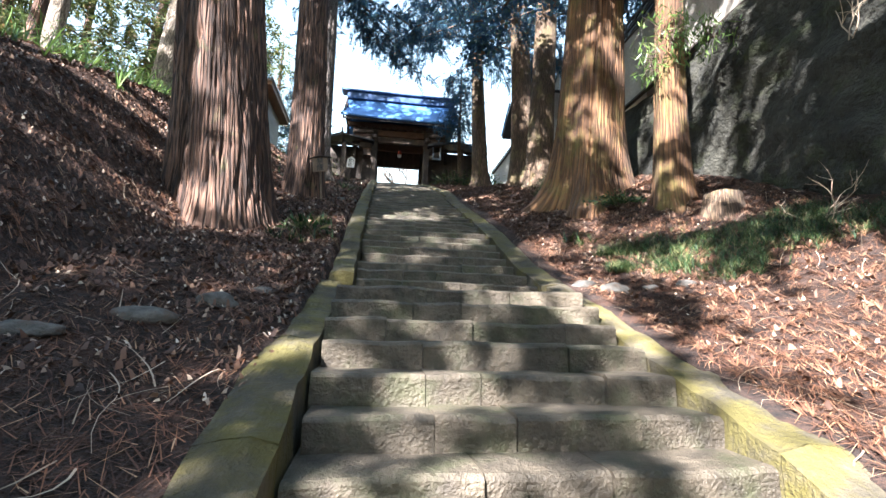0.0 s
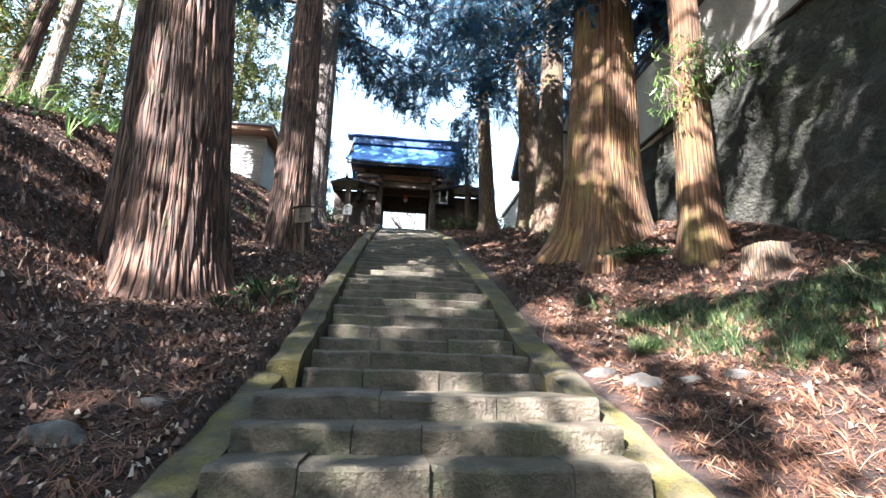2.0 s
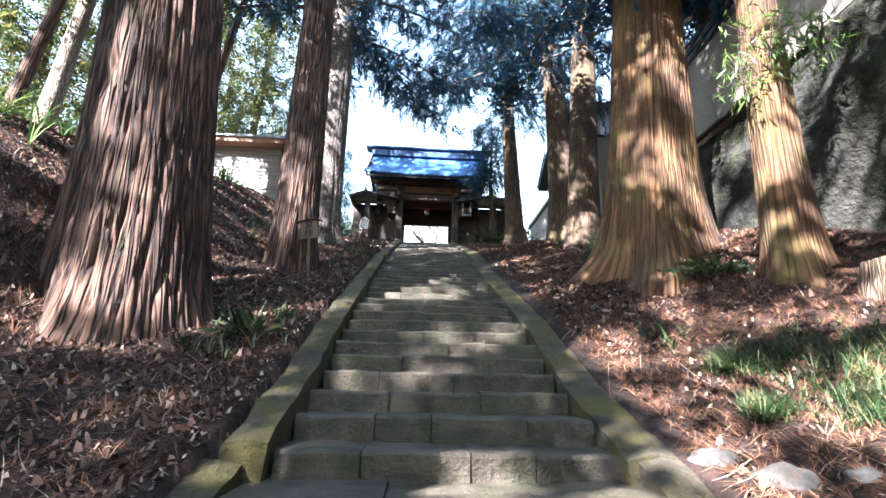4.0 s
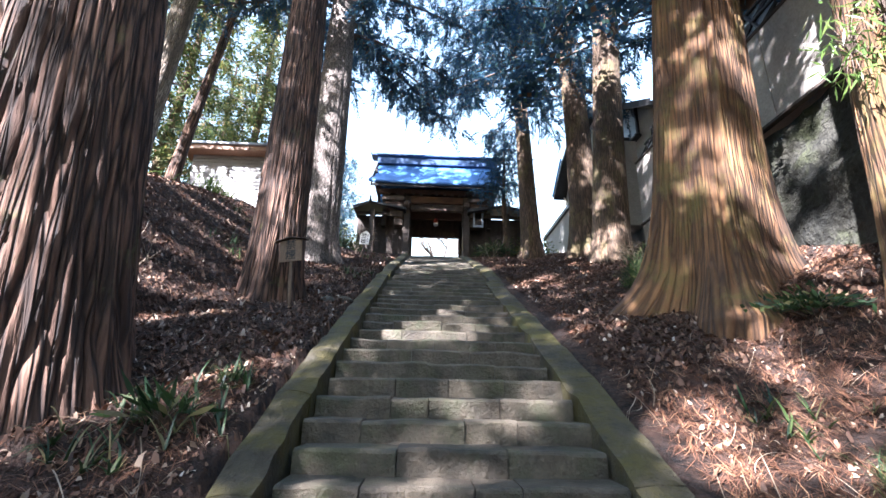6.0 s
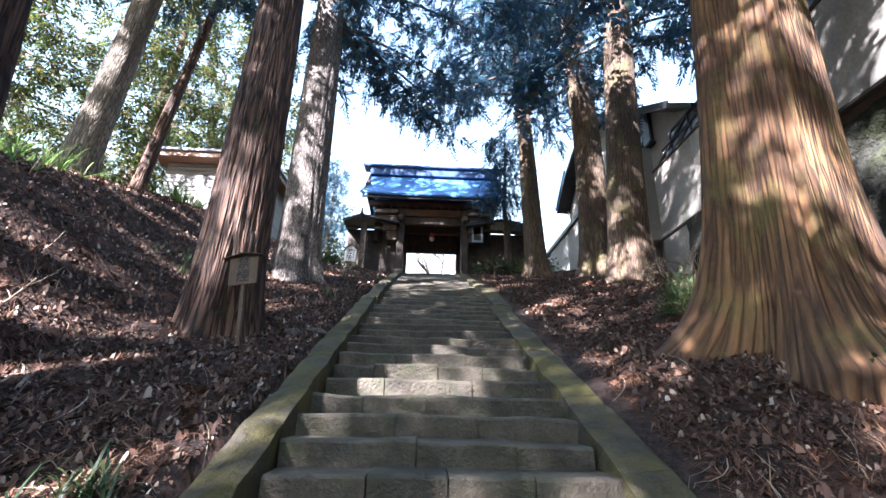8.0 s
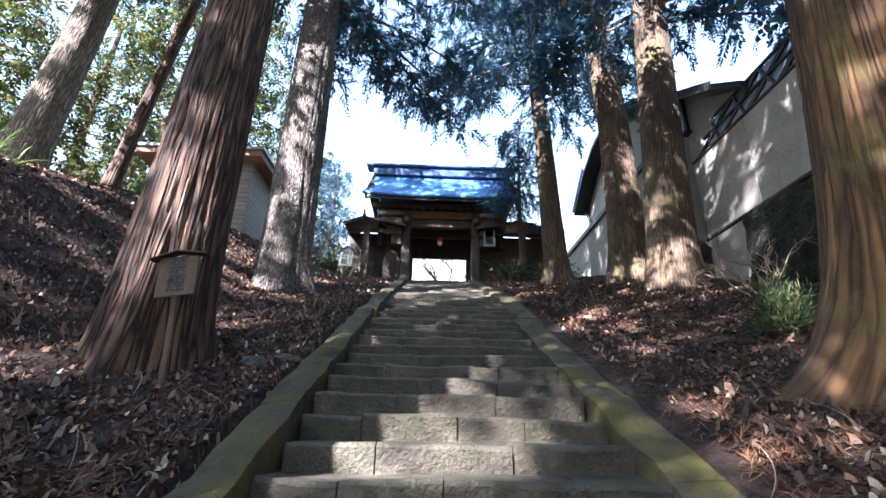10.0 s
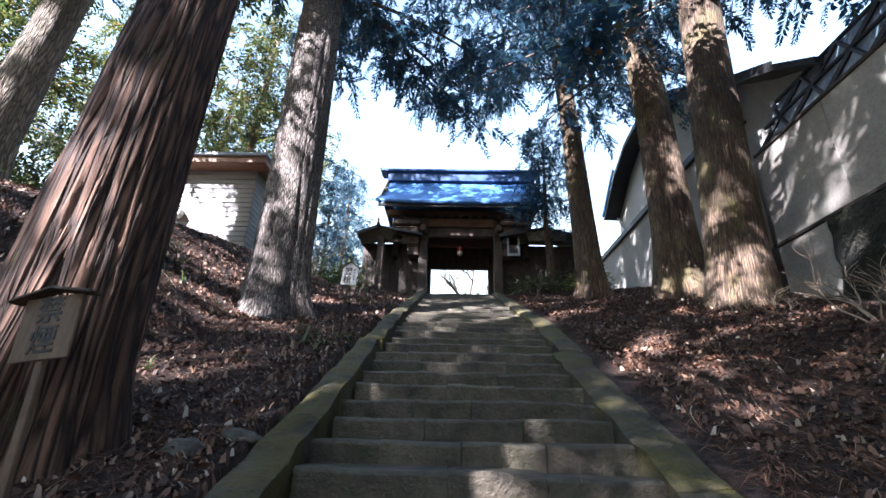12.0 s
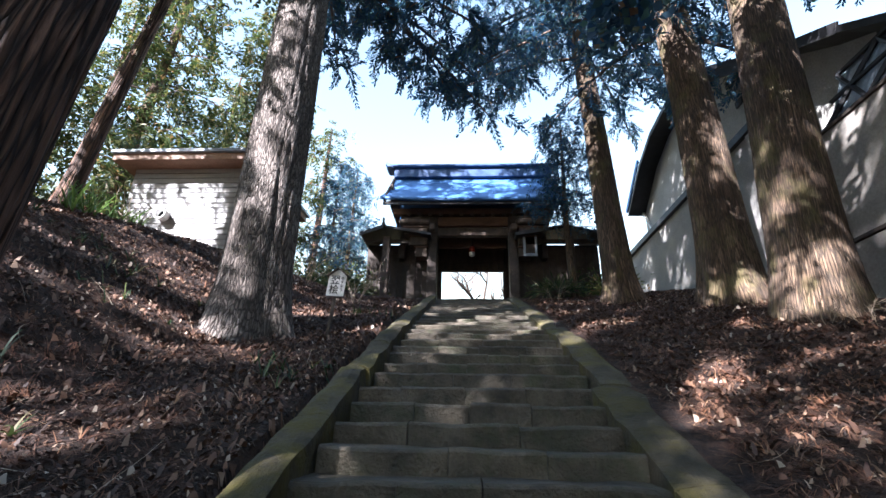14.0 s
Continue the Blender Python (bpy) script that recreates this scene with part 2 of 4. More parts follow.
def add_box(bm, lo, hi, bevel=0.0, m=None):
    lo, hi = Vector(lo), Vector(hi)
    r = bmesh.ops.create_cube(bm, size=1.0)
    vs = r["verts"]
    for v in vs:
        v.co = Vector(((lo[k] + hi[k]) / 2 + v.co[k] * (hi[k] - lo[k]) for k in range(3)))
        if m is not None:
            v.co = m @ v.co
    if bevel:
        es = list({e for v in vs for e in v.link_edges})
        bmesh.ops.bevel(bm, geom=es, offset=bevel, segments=1, affect='EDGES', clamp_overlap=True)
    return bm


def box(lo, hi, bevel=0.012, m=None):
    return add_box(bmesh.new(), lo, hi, bevel, m)


def beam(a, b, w, h, bevel=0.008):
    """A squared timber from a to b, w wide and h high."""
    a, b = Vector(a), Vector(b)
    d = b - a
    q = d.to_track_quat('Y', 'Z').to_matrix().to_4x4()
    return box((-w / 2, 0, -h / 2), (w / 2, d.length, h / 2), bevel, Matrix.Translation(a) @ q)


def tube(path, radii, seg=8, cap=True):
    """Vertices and faces of a round rod along a path."""
    verts, faces = [], []
    n = len(path)
    for i, (p, r) in enumerate(zip(path, radii)):
        p = Vector(p)
        d = (Vector(path[min(i + 1, n - 1)]) - Vector(path[max(i - 1, 0)])).normalized()
        u = d.cross(Vector((0.3, 1, 0.2))).normalized()
        v = d.cross(u)
        for k in range(seg):
            a = 2 * math.pi * k / seg
            verts.append(p + r * (math.cos(a) * u + math.sin(a) * v))
    for i in range(n - 1):
        for k in range(seg):
            a, b = i * seg + k, i * seg + (k + 1) % seg
            faces.append((a, b, b + seg, a + seg))
    if cap:
        faces.append(tuple(range(seg - 1, -1, -1)))
        faces.append(tuple((n - 1) * seg + k for k in range(seg)))
    return verts, faces


def merge(pieces):
    verts, faces = [], []
    for v, f in pieces:
        o = len(verts)
        verts += v
        faces += [tuple(i + o for i in g) for g in f]
    return verts, faces


# ---- the lie of the land ----
STAIR_Y, STAIR_Z = (-6.0, 3.60, 6.35, 8.106, 10.47, 12.40, 15.62, 23.2), (-2.16, 1.38, 2.396, 3.231, 4.215, 5.007, 6.33, 9.0)
TOP_Y, TOP_Z = 23.2, 9.0


def stair_line(y):
    return float(np.interp(y, STAIR_Y, STAIR_Z)) if y < TOP_Y else TOP_Z


BANK_Y, BANK_F = (4, 7, 10, 13, 16, 20, 23), (1.28, 1.22, 1.1, 1.0, 0.86, 0.6, 0.3)
WALLSIDE_Y, WALLSIDE_F = (9, 14, 20, 23), (1.0, 0.45, 0.35, 0.15)
LEFT_X, LEFT_H = (-60, -30, -10, -7, -5.5, -4.5, -3.5, -2.4, -1.5, -0.6), (13, 9, 3.3, 2.6, 2.3, 1.95, 1.1, 0.30, 0.15, 0.06)
RIGHT_X, RIGHT_H = (2.3, 3.0, 4.0, 5.0, 6.4), (0.06, 0.17, 0.34, 0.80, 1.45)


def ground_z(x, y):
    s = stair_line(y)
    if y > TOP_Y:
        s = 9.0 - 0.02 * min(y - TOP_Y, 60)
    if x < 0.8:
        h = float(np.interp(x, LEFT_X, LEFT_H))
        h *= float(np.interp(y, BANK_Y, BANK_F))
        z = s + h
    else:
        h = float(np.interp(x, RIGHT_X, RIGHT_H))
        h *= float(np.interp(y, WALLSIDE_Y, WALLSIDE_F))
        z = s + h
        if x > 7.4:
            z = max(z, 7.95)
    if -0.45 < x < 2.25 and y < TOP_Y + 0.3:
        z = s - 0.45
    amp = 0.07 if (x < -0.8 or x > 2.6) and x < 6.8 else 0.015
    z += amp * (noise.noise((x * 0.9, y * 0.9, 0.3)) + 0.7 * noise.noise((x * 2.7, y * 2.7, 4.1)))
    return z


def spread(lo, hi, step, far, side):
    inner = list(np.arange(lo, hi + 1e-6, step))
    out, d = [], step
    v = hi if side > 0 else lo
    while abs(v) < far:
        d *= 1.35
        v += side * d
        out.append(v)
    return inner, out


gx = sorted(spread(-9, 7.2, 0.15, 400, -1)[1] + spread(-9, 7.65, 0.15, 400, 1)[1] + [*np.arange(-9, 7.66, 0.15)])
gy = sorted(spread(-4, 26, 0.15, 400, -1)[1] + spread(-4, 26, 0.15, 400, 1)[1] + [*np.arange(-4, 26.01, 0.15)])
gv = [(x, y, ground_z(x, y)) for y in gy for x in gx]
W = len(gx)
gf = [(j * W + i, j * W + i + 1, (j + 1) * W + i + 1, (j + 1) * W + i) for j in range(len(gy) - 1) for i in range(W - 1)]
ground = mesh_part("ground", gv, gf, M_SOIL, smooth=True)
GX, GY, GZ = np.array(gx), np.array(gy), np.array([p[2] for p in gv]).reshape(len(gy), len(gx))


def on_ground(x, y):
    """Heights of the ground sheet under many points."""
    i = np.clip(np.searchsorted(GX, x) - 1, 0, len(GX) - 2)
    j = np.clip(np.searchsorted(GY, y) - 1, 0, len(GY) - 2)
    u, v = (x - GX[i]) / (GX[i + 1] - GX[i]), (y - GY[j]) / (GY[j + 1] - GY[j])
    return (1 - v) * ((1 - u) * GZ[j, i] + u * GZ[j, i + 1]) + v * ((1 - u) * GZ[j + 1, i] + u * GZ[j + 1, i + 1])


tagged(ground, "sloping forest soil with red-brown cedar litter", "ground", kind="structure")


# ---- stone stairs ----
def stone(lo, hi, seed, nx=7, rough=0.010, wear=0.012, ny=2):
    """A worn squared block: a box with rounded edges, its faces cut up and pushed about a little."""
    lo, hi = Vector(lo), Vector(hi)
    size = hi - lo
    verts, faces, index = [], [], {}
    n = (nx, ny, 2)
    if wear:                                  # a narrow row along the nose, so that the worn edge is a facet of its own
        levels = ([q / nx for q in range(nx + 1)], (0.0, 0.030 / size.y, 1.0), (0.0, 1 - 0.024 / size.z, 1.0))
    else:
        levels = tuple([q / c for q in range(c + 1)] for c in n)

    def vert(i, j, k):
        if (i, j, k) not in index:
            p = Vector((lo[c] + size[c] * levels[c][q] for c, q in enumerate((i, j, k))))
            if wear and i in (0, nx):
                p.x += wear * (0.1 if i == 0 else -0.1)
            if wear and j == 0 and k == 2:
                p.y += wear
                p.z -= wear * 0.9
            w = noise.noise_vector(p * 3.1 + Vector((seed * 1.7, seed, 0))) * rough * 2.2
            w.x *= 0.2
            index[(i, j, k)] = len(verts)
            verts.append(p + w)
        return index[(i, j, k)]

    def sheet(fix, side, a, b):
        for p in range(n[a]):
            for q in range(n[b]):
                quad = []
                for dp, dq in ((0, 0), (1, 0), (1, 1), (0, 1)):
                    c = [0, 0, 0]
                    c[fix], c[a], c[b] = side, p + dp, q + dq
                    quad.append(vert(*c))
                faces.append(tuple(quad) if (side > 0) == ((fix, a, b) in ((0, 1, 2), (2, 0, 1))) else tuple(reversed(quad)))
    for fix, a, b in ((0, 1, 2), (1, 0, 2), (2, 0, 1)):
        sheet(fix, 0, a, b)
        sheet(fix, n[fix], a, b)
    return verts, faces


NOSE = []                                    # nose of each step: y, z
for y0, z0, y1, z1, n in ((-1.45, -0.93, 3.36, 1.41, 13), (3.36, 1.41, 4.40, 1.885, 3), (4.40, 1.885, 5.40, 2.05, 1), (5.40, 2.05, 6.35, 2.396, 2), (6.35, 2.396, 8.106, 3.231, 5), (8.106, 3.231, 10.47, 4.215, 6), (10.47, 4.215, 12.40, 5.007, 5), (12.40, 5.007, 15.62, 6.33, 8), (15.62, 6.33, 23.2, 9.0, 16)):
    NOSE += [(y0 + (y1 - y0) * k / n, z0 + (z1 - z0) * k / n) for k in range(n)]
NOSE.append((23.2, 9.0))
INNER = ((-2, 4.6, -0.36, 1.99), (4.6, 13.9, -0.25, 1.93), (13.9, 24, -0.21, 2.02))


def inner(y):
    for a, b, l, r in INNER:
        if a <= y < b:
            return l, r
    return INNER[-1][2:]


stairs = thing("stone_stairs", (0.85, 3.5, 1.4), "long flight of worn grey stone block steps", "stairs", kind="structure")
rng = random.Random(11)
for i, (y, z) in enumerate(NOSE):
    l, r = inner(y + 0.1)
    below = NOSE[i - 1][1] if i else z - 0.16
    depth = (NOSE[i + 1][0] - y if i + 1 < len(NOSE) else 0.5) + 0.14
    count = rng.choice((3, 3, 4, 4))
    cuts = [l + rng.uniform(0.0, 0.05)] + sorted(l + (r - l) * (k + rng.uniform(-0.28, 0.28)) / count for k in range(1, count)) + [r + rng.uniform(-0.03, 0.03)]
    for a, b in zip(cuts, cuts[1:]):
        dy, dz = rng.uniform(-0.018, 0.018), rng.uniform(-0.009, 0.009)
        v, f = stone((a + 0.0025, y + dy, below - 0.04), (b - 0.0025, y + depth, z + dz), rng.uniform(0, 90))
        mesh_part("step_block", [Vector(p) - stairs.location for p in v], f, M_STONE, stairs)


# ---- kerbs beside the steps ----
def kerb(name, runs, label):
    k = thing(name, (runs[0][0], runs[0][2], stair_line(runs[0][2])), label, "kerb", group="kerbs beside the stairs", kind="structure")
    inv = k.matrix_world.inverted()
    for x0, x1, ya, yb, lift, lift_end in runs:
        y = ya
        while y < yb - 0.15:
            e = min(yb, y + rng.uniform(0.85, 1.5))
            if yb - e < 0.4:
                e = yb
            v, f = stone((x0, 0, -0.5), (x1, 1, 0), rng.uniform(0, 90), nx=3, rough=0.0, wear=0.0, ny=7)
            out = []
            for p in v:
                yy = y + 0.006 + (e - y - 0.012) * p[1]
                q = Vector((p[0], yy, stair_line(yy) + lift + (lift_end - lift) * (yy - ya) / (yb - ya) + p[2]))
                w = noise.noise_vector(q * 2.6) * 0.035 + noise.noise_vector(q * 7.0) * 0.022
                top = p[2] > -0.01
                ex = 0.02 if top and (abs(p[0] - x0) < 0.01 or abs(p[0] - x1) < 0.01) else 0
                q += Vector((w.x * 0.8, 0, w.z - ex))
                out.append(inv @ q)
            mesh_part("kerb_stone", out, f, M_KERB, k)
            y = e
    return k


kerb("kerb_left", [(-0.68, -0.36, -1.5, 2.25, -0.30, 0.15), (-0.68, -0.36, 2.25, 5.30, 0.15, 0.0), (-0.50, -0.25, 5.30, 13.9, 0.10, 0.10), (-0.46, -0.21, 13.9, 23.3, 0.10, 0.10)], "sloping moss-yellowed stone kerb along the bank side of the steps")
kerb("kerb_right", [(1.99, 2.42, -1.5, 2.25, -0.35, 0.07), (1.99, 2.42, 2.25, 5.30, 0.07, 0.03), (1.93, 2.36, 5.30, 13.6, 0.035, 0.035), (2.02, 2.34, 13.6, 23.3, 0.05, 0.05)], "broad sloping mossy stone kerb along the wall side of the steps")


# ---- trees ----
def trunk_mesh(path, radii, seg, flare, lobes, seed, furrow=0.035, step=0.09, groove=None, flute=0.03):
    """A trunk through the points of path, with root lobes at its foot and furrows up its bark."""
    path = [Vector(p) for p in path]
    top = path[-1].z
    zs, z = [], path[0].z
    d = step
    while z < top:
        zs.append(z)
        if z - path[0].z > 5:
            d = min(d * 1.12, 1.2)
        z += d
    zs.append(top)
    pz = [p.z for p in path]
    verts, faces, grain = [], [], []
    ph = random.Random(seed)
    phases = [(ph.uniform(0, 6.28), ph.uniform(0.7, 1.3), lobes + ph.choice((-1, 0, 2))) for _ in range(3)]
    for z in zs:
        cx, cy = np.interp(z, pz, [p.x for p in path]), np.interp(z, pz, [p.y for p in path])
        r = np.interp(z, pz, radii)
        h = z - path[0].z - 0.35
        fl = flare * math.exp(-max(h, 0.0) / (0.42 + 0.35 * max(0.0, flare - 0.3)))
        for k in range(seg):
            a = 2 * math.pi * k / seg
            lob = sum(w * math.cos(n * a + p) for p, w, n in phases) / 2.2
            rr = r + fl * max(0.35, 0.72 + 0.5 * lob) + flute * r * lob * math.exp(-max(h, 0) / 5)
            c = Vector((math.cos(a), math.sin(a), 0))
            f1 = noise.noise((c.x * r * 8 + seed, c.y * r * 8, z * 0.4))
            f2 = noise.noise((c.x * r * 19 + seed, c.y * r * 19, z * 0.8 + 7))
            rr -= furrow * (max(0.0, 1 - abs(f1) / 0.16) + 0.6 * max(0.0, 1 - abs(f2) / 0.18) - 0.3) * (1 if r > 0.25 else 0.5)
            if groove:
                off = (a - groove - 0.03 * z + math.pi) % (2 * math.pi) - math.pi
                rr += 0.05 * math.exp(-((off - 0.07) / 0.05) ** 2) - 0.09 * math.exp(-(off / 0.04) ** 2)
            verts.append((cx + c.x * rr, cy + c.y * rr, z))
            grain.append((c.x * radii[1] + seed, c.y * radii[1], z))
    for i in range(len(zs) - 1):
        for k in range(seg):
            a, b = i * seg + k, i * seg + (k + 1) % seg
            faces.append((a, b, b + seg, a + seg))
    faces.append(tuple((len(zs) - 1) * seg + k for k in range(seg)))
    return verts, faces, grain


def set_grain(ob, grain):
    at = ob.data.attributes.new("grain", 'FLOAT_VECTOR', 'POINT')
    at.data.foreach_set("vector", np.array(grain, dtype=np.float32).ravel())
    return ob


def spray_set(seed, ribs, per_side, width):
    """Six hanging sprays: a bent rib with short needle fronds to both sides."""
    r = random.Random(seed)
    out = []
    for _ in range(6):
        leaf = []
        for k in range(ribs):
            t = k / (ribs - 1)
            for side in (-1, 1):
                for u in range(per_side):
                    ln = (0.20 - 0.12 * t) * r.uniform(0.7, 1.25)
                    ang = r.uniform(0.5, 1.1)
                    d = Vector((math.cos(ang), side * math.sin(ang), r.uniform(-0.7, 0.15))).normalized()
                    wd = Vector((-d.y, d.x, r.uniform(-0.6, 0.6))).normalized() * width
                    b = Vector((0.55 * t + 0.02 * u, 0, -0.30 * t * t))
                    leaf.append([tuple(p) for p in (b, b + d * ln * 0.55 + wd, b + d * ln, b + d * ln * 0.55 - wd)])
        out.append(np.array(leaf))
    return out


FINE, MEDIUM, COARSE = spray_set(5, 10, 3, 0.016), spray_set(6, 7, 2, 0.024), spray_set(7, 6, 1, 0.058)


def crown_mesh(limbs, seed, per_m=16, size=1.0, sprays=None):
    """Needle sprays hung along drooping limbs."""
    r = random.Random(seed)
    chunks = []
    for a, b, droop, width in limbs:
        a, b = Vector(a), Vector(b)
        length = (b - a).length
        for _ in range(int(per_m * length)):
            t = r.uniform(0.12, 1.0) ** 0.8
            p = a.lerp(b, t)
            p.z -= droop * t * t
            off = Vector((r.gauss(0, 1), r.gauss(0, 1), r.gauss(-0.15, 0.55))) * width * (0.35 + 0.65 * math.sin(math.pi * min(t * 0.9 + 0.08, 1)))
            p += off
            s = (sprays or COARSE)[r.randrange(6)] * size * r.uniform(0.7, 1.5)
            rot = Euler((r.uniform(-0.7, 0.7), r.uniform(-0.2, 1.1), r.uniform(0, 6.283))).to_matrix()
            chunks.append(s @ np.array(rot).T + np.array(p))
    pts = np.concatenate(chunks)
    return pts, len(pts)


def leaves_part(name, pts, nq, material, parent, label=""):
    me = bpy.data.meshes.new(name)
    k = pts.shape[1] if pts.ndim == 3 else 4
    me.vertices.add(nq * k)
    me.vertices.foreach_set("co", pts.astype(np.float32).ravel())
    me.loops.add(nq * k)
    me.loops.foreach_set("vertex_index", np.arange(nq * k, dtype=np.int32))
    me.polygons.add(nq)
    me.polygons.foreach_set("loop_start", np.arange(0, nq * k, k, dtype=np.int32))
    me.polygons.foreach_set("loop_total", np.full(nq, k, dtype=np.int32))
    me.update(calc_edges=True)
    me.materials.append(material)
    ob = new(name, me)
    ob.parent = parent
    if label:
        ob["label"] = label
    return ob


def tree(path, radii, skin, label, limbs=(), seg=72, flare=0.2, lobes=5, seed=1, per_m=16, size=1.0, furrow=0.035, step=0.09, name="cedar_tree", category="tree", group="tall cedars by the stairs", leaf=None, groove=None, flute=0.03, sprays=None):
    t = thing(name, path[0], label, category, group)
    inv = Matrix.Translation(-Vector(path[0]))
    v, f, gr = trunk_mesh(path, radii, seg, flare, lobes, seed, furrow, step, groove, flute)
    set_grain(mesh_part("trunk", [inv @ Vector(p) for p in v], f, skin, t, smooth=True), gr)
    if limbs:
        rods = []
        for a, b, droop, width in limbs:
            a, b = Vector(a), Vector(b)
            pts = []
            for k in range(6):
                u = k / 5
                p = a.lerp(b, u)
                p.z -= droop * u * u
                pts.append(inv @ p)
            ln = (b - a).length
            rods.append(tube(pts, [0.022 * ln * (1 - 0.85 * k / 5) ** 0.8 * 0.6 + 0.006 for k in range(6)], 5))
        v, f = merge(rods)
        tagged(mesh_part("branchwork", v, f, M_LIMB, t), kind="stuff")
        pts, nq = crown_mesh(limbs, seed, per_m if sprays else per_m * 1.2, size, sprays)
        leaves_part("crown", pts - np.array(path[0]), nq, leaf or M_LEAF_SKYTINT, t, "drooping needle sprays with light-tinted colour and gaps")
    return t


def whorl(x, y, z0, z1, count, reach, droop, width, seed, face=None, top_r=0.3):
    """Limbs all round a trunk between two heights, shorter towards the top."""
    r = random.Random(seed)
    out = []
    for k in range(count):
        u = k / max(count - 1, 1)
        z = z0 + (z1 - z0) * u + r.uniform(-0.3, 0.3)
        a = k * 2.4 + r.uniform(-0.4, 0.4)
        if face is not None and r.random() < 0.5:
            a = face + r.uniform(-0.9, 0.9)
        ln = reach * (1 - (1 - top_r) * u) * r.uniform(0.7, 1.15)
        out.append(((x, y, z), (x + ln * math.cos(a), y + ln * math.sin(a), z + r.uniform(0.1, 0.5) * ln * 0.35), droop * r.uniform(0.7, 1.3) * ln / reach, width))
    return out


tree([(-2.28, 7.25, 2.3), (-2.36, 7.25, 3.4), (-2.47, 7.25, 4.7), (-2.72, 7.3, 7.2), (-3.4, 7.5, 14), (-4.0, 7.7, 24)], [0.80, 0.72, 0.66, 0.62, 0.48, 0.1],
     M_BARK_DARK, "huge old cedar with dark furrowed bark on the bank", whorl(-3.8, 7.6, 15.5, 23.5, 12, 4.6, 1.5, 0.4, 21) + whorl(-3.9, 7.7, 18.5, 23.5, 14, 4.6, 1.4, 0.5, 121), per_m=13, seg=280, flare=0.24, seed=3, furrow=0.05, step=0.06)
tree([(-1.74, 10.72, 3.9), (-1.76, 10.75, 5.0), (-1.82, 10.95, 7.1), (-1.95, 11.3, 9.7), (-2.2, 11.8, 22)], [0.45, 0.41, 0.385, 0.36, 0.08],
     M_BARK_DARK, "tall cedar with peeling grey-brown bark behind a wooden sign", whorl(-2.1, 11.6, 14.5, 21.5, 12, 4.0, 1.5, 0.4, 22), per_m=12, seg=180, flare=0.16, seed=5, furrow=0.032)
tree([(-2.22, 15.2, 5.6), (-2.22, 15.2, 7.0), (-2.24, 15.25, 12), (-2.3, 15.3, 24)], [0.56, 0.48, 0.43, 0.1],
     M_BARK_GREY, "tall cypress with grey scaly bark beside the upper flight", whorl(-2.3, 15.3, 13.5, 23.5, 40, 5.4, 1.8, 0.5, 23, 0.8), sprays=FINE, per_m=11.5, seg=110, flare=0.34, seed=7, furrow=0.026)
tree([(4.75, 10.0, 3.6), (4.85, 10.0, 4.6), (4.95, 10.0, 6.4), (5.22, 10.0, 10), (5.6, 10.0, 24)], [0.90, 0.81, 0.725, 0.65, 0.12],
     M_BARK_RED, "massive old cedar with fluted red-brown bark and mossy roots", whorl(5.6, 10.0, 12.5, 23.5, 34, 5.2, 1.7, 0.5, 24), seg=280, flare=0.75, lobes=6, seed=9, furrow=0.030, step=0.06, groove=-2.15 + 2 * math.pi, flute=0.16)
tree([(5.36, 7.65, 3.1), (5.36, 7.65, 4.4), (5.42, 7.65, 6.0), (5.55, 7.65, 8.4), (5.8, 7.7, 16)], [0.34, 0.31, 0.28, 0.25, 0.06],
     M_BARK_RED, "slender red-barked cedar in front of the mossy wall", whorl(5.75, 7.7, 10.8, 15.8, 18, 3.2, 0.9, 0.4, 25), seg=120, flare=0.28, seed=11, furrow=0.014)
tree([(5.62, 15.6, 6.0), (5.72, 15.6, 7.5), (5.85, 15.55, 10), (6.15, 15.5, 15), (6.5, 15.5, 25)], [0.58, 0.50, 0.44, 0.38, 0.1],
     M_BARK_BROWN, "tall straight cedar with warm brown bark by the boarded wall", whorl(6.3, 15.5, 13.6, 24, 34, 4.4, 1.6, 0.45, 26), sprays=FINE, per_m=11.5, seg=80, flare=0.22, seed=13, furrow=0.02)
tree([(5.72, 17.6, 7.0), (5.74, 17.6, 9), (5.72, 17.6, 12), (5.55, 17.6, 17), (5.3, 17.6, 26)], [0.55, 0.47, 0.41, 0.36, 0.1],
     M_BARK_BROWN, "tall straight cedar with brown bark by the upper steps", whorl(5.5, 17.6, 13.8, 25, 34, 4.8, 1.8, 0.5, 27, 2.6), sprays=FINE, per_m=11.5, seg=72, flare=0.2, seed=15, furrow=0.02)
tree([(4.62, 20.3, 7.7), (4.55, 20.3, 9), (4.40, 20.3, 13.4), (4.12, 20.3, 19.5), (3.9, 20.3, 28)], [0.42, 0.37, 0.29, 0.25, 0.06],
     M_BARK_BROWN, "slim leaning cedar beside the gate", whorl(4.1, 20.3, 15.5, 27, 34, 5.2, 2.0, 0.5, 28, 2.4), sprays=FINE, per_m=11.5, seg=64, flare=0.22, seed=17, furrow=0.018)


# ---- retaining wall, boarded fence, house ----
def wall_x(z):
    return 6.35 + (z - 3.0) * 0.125


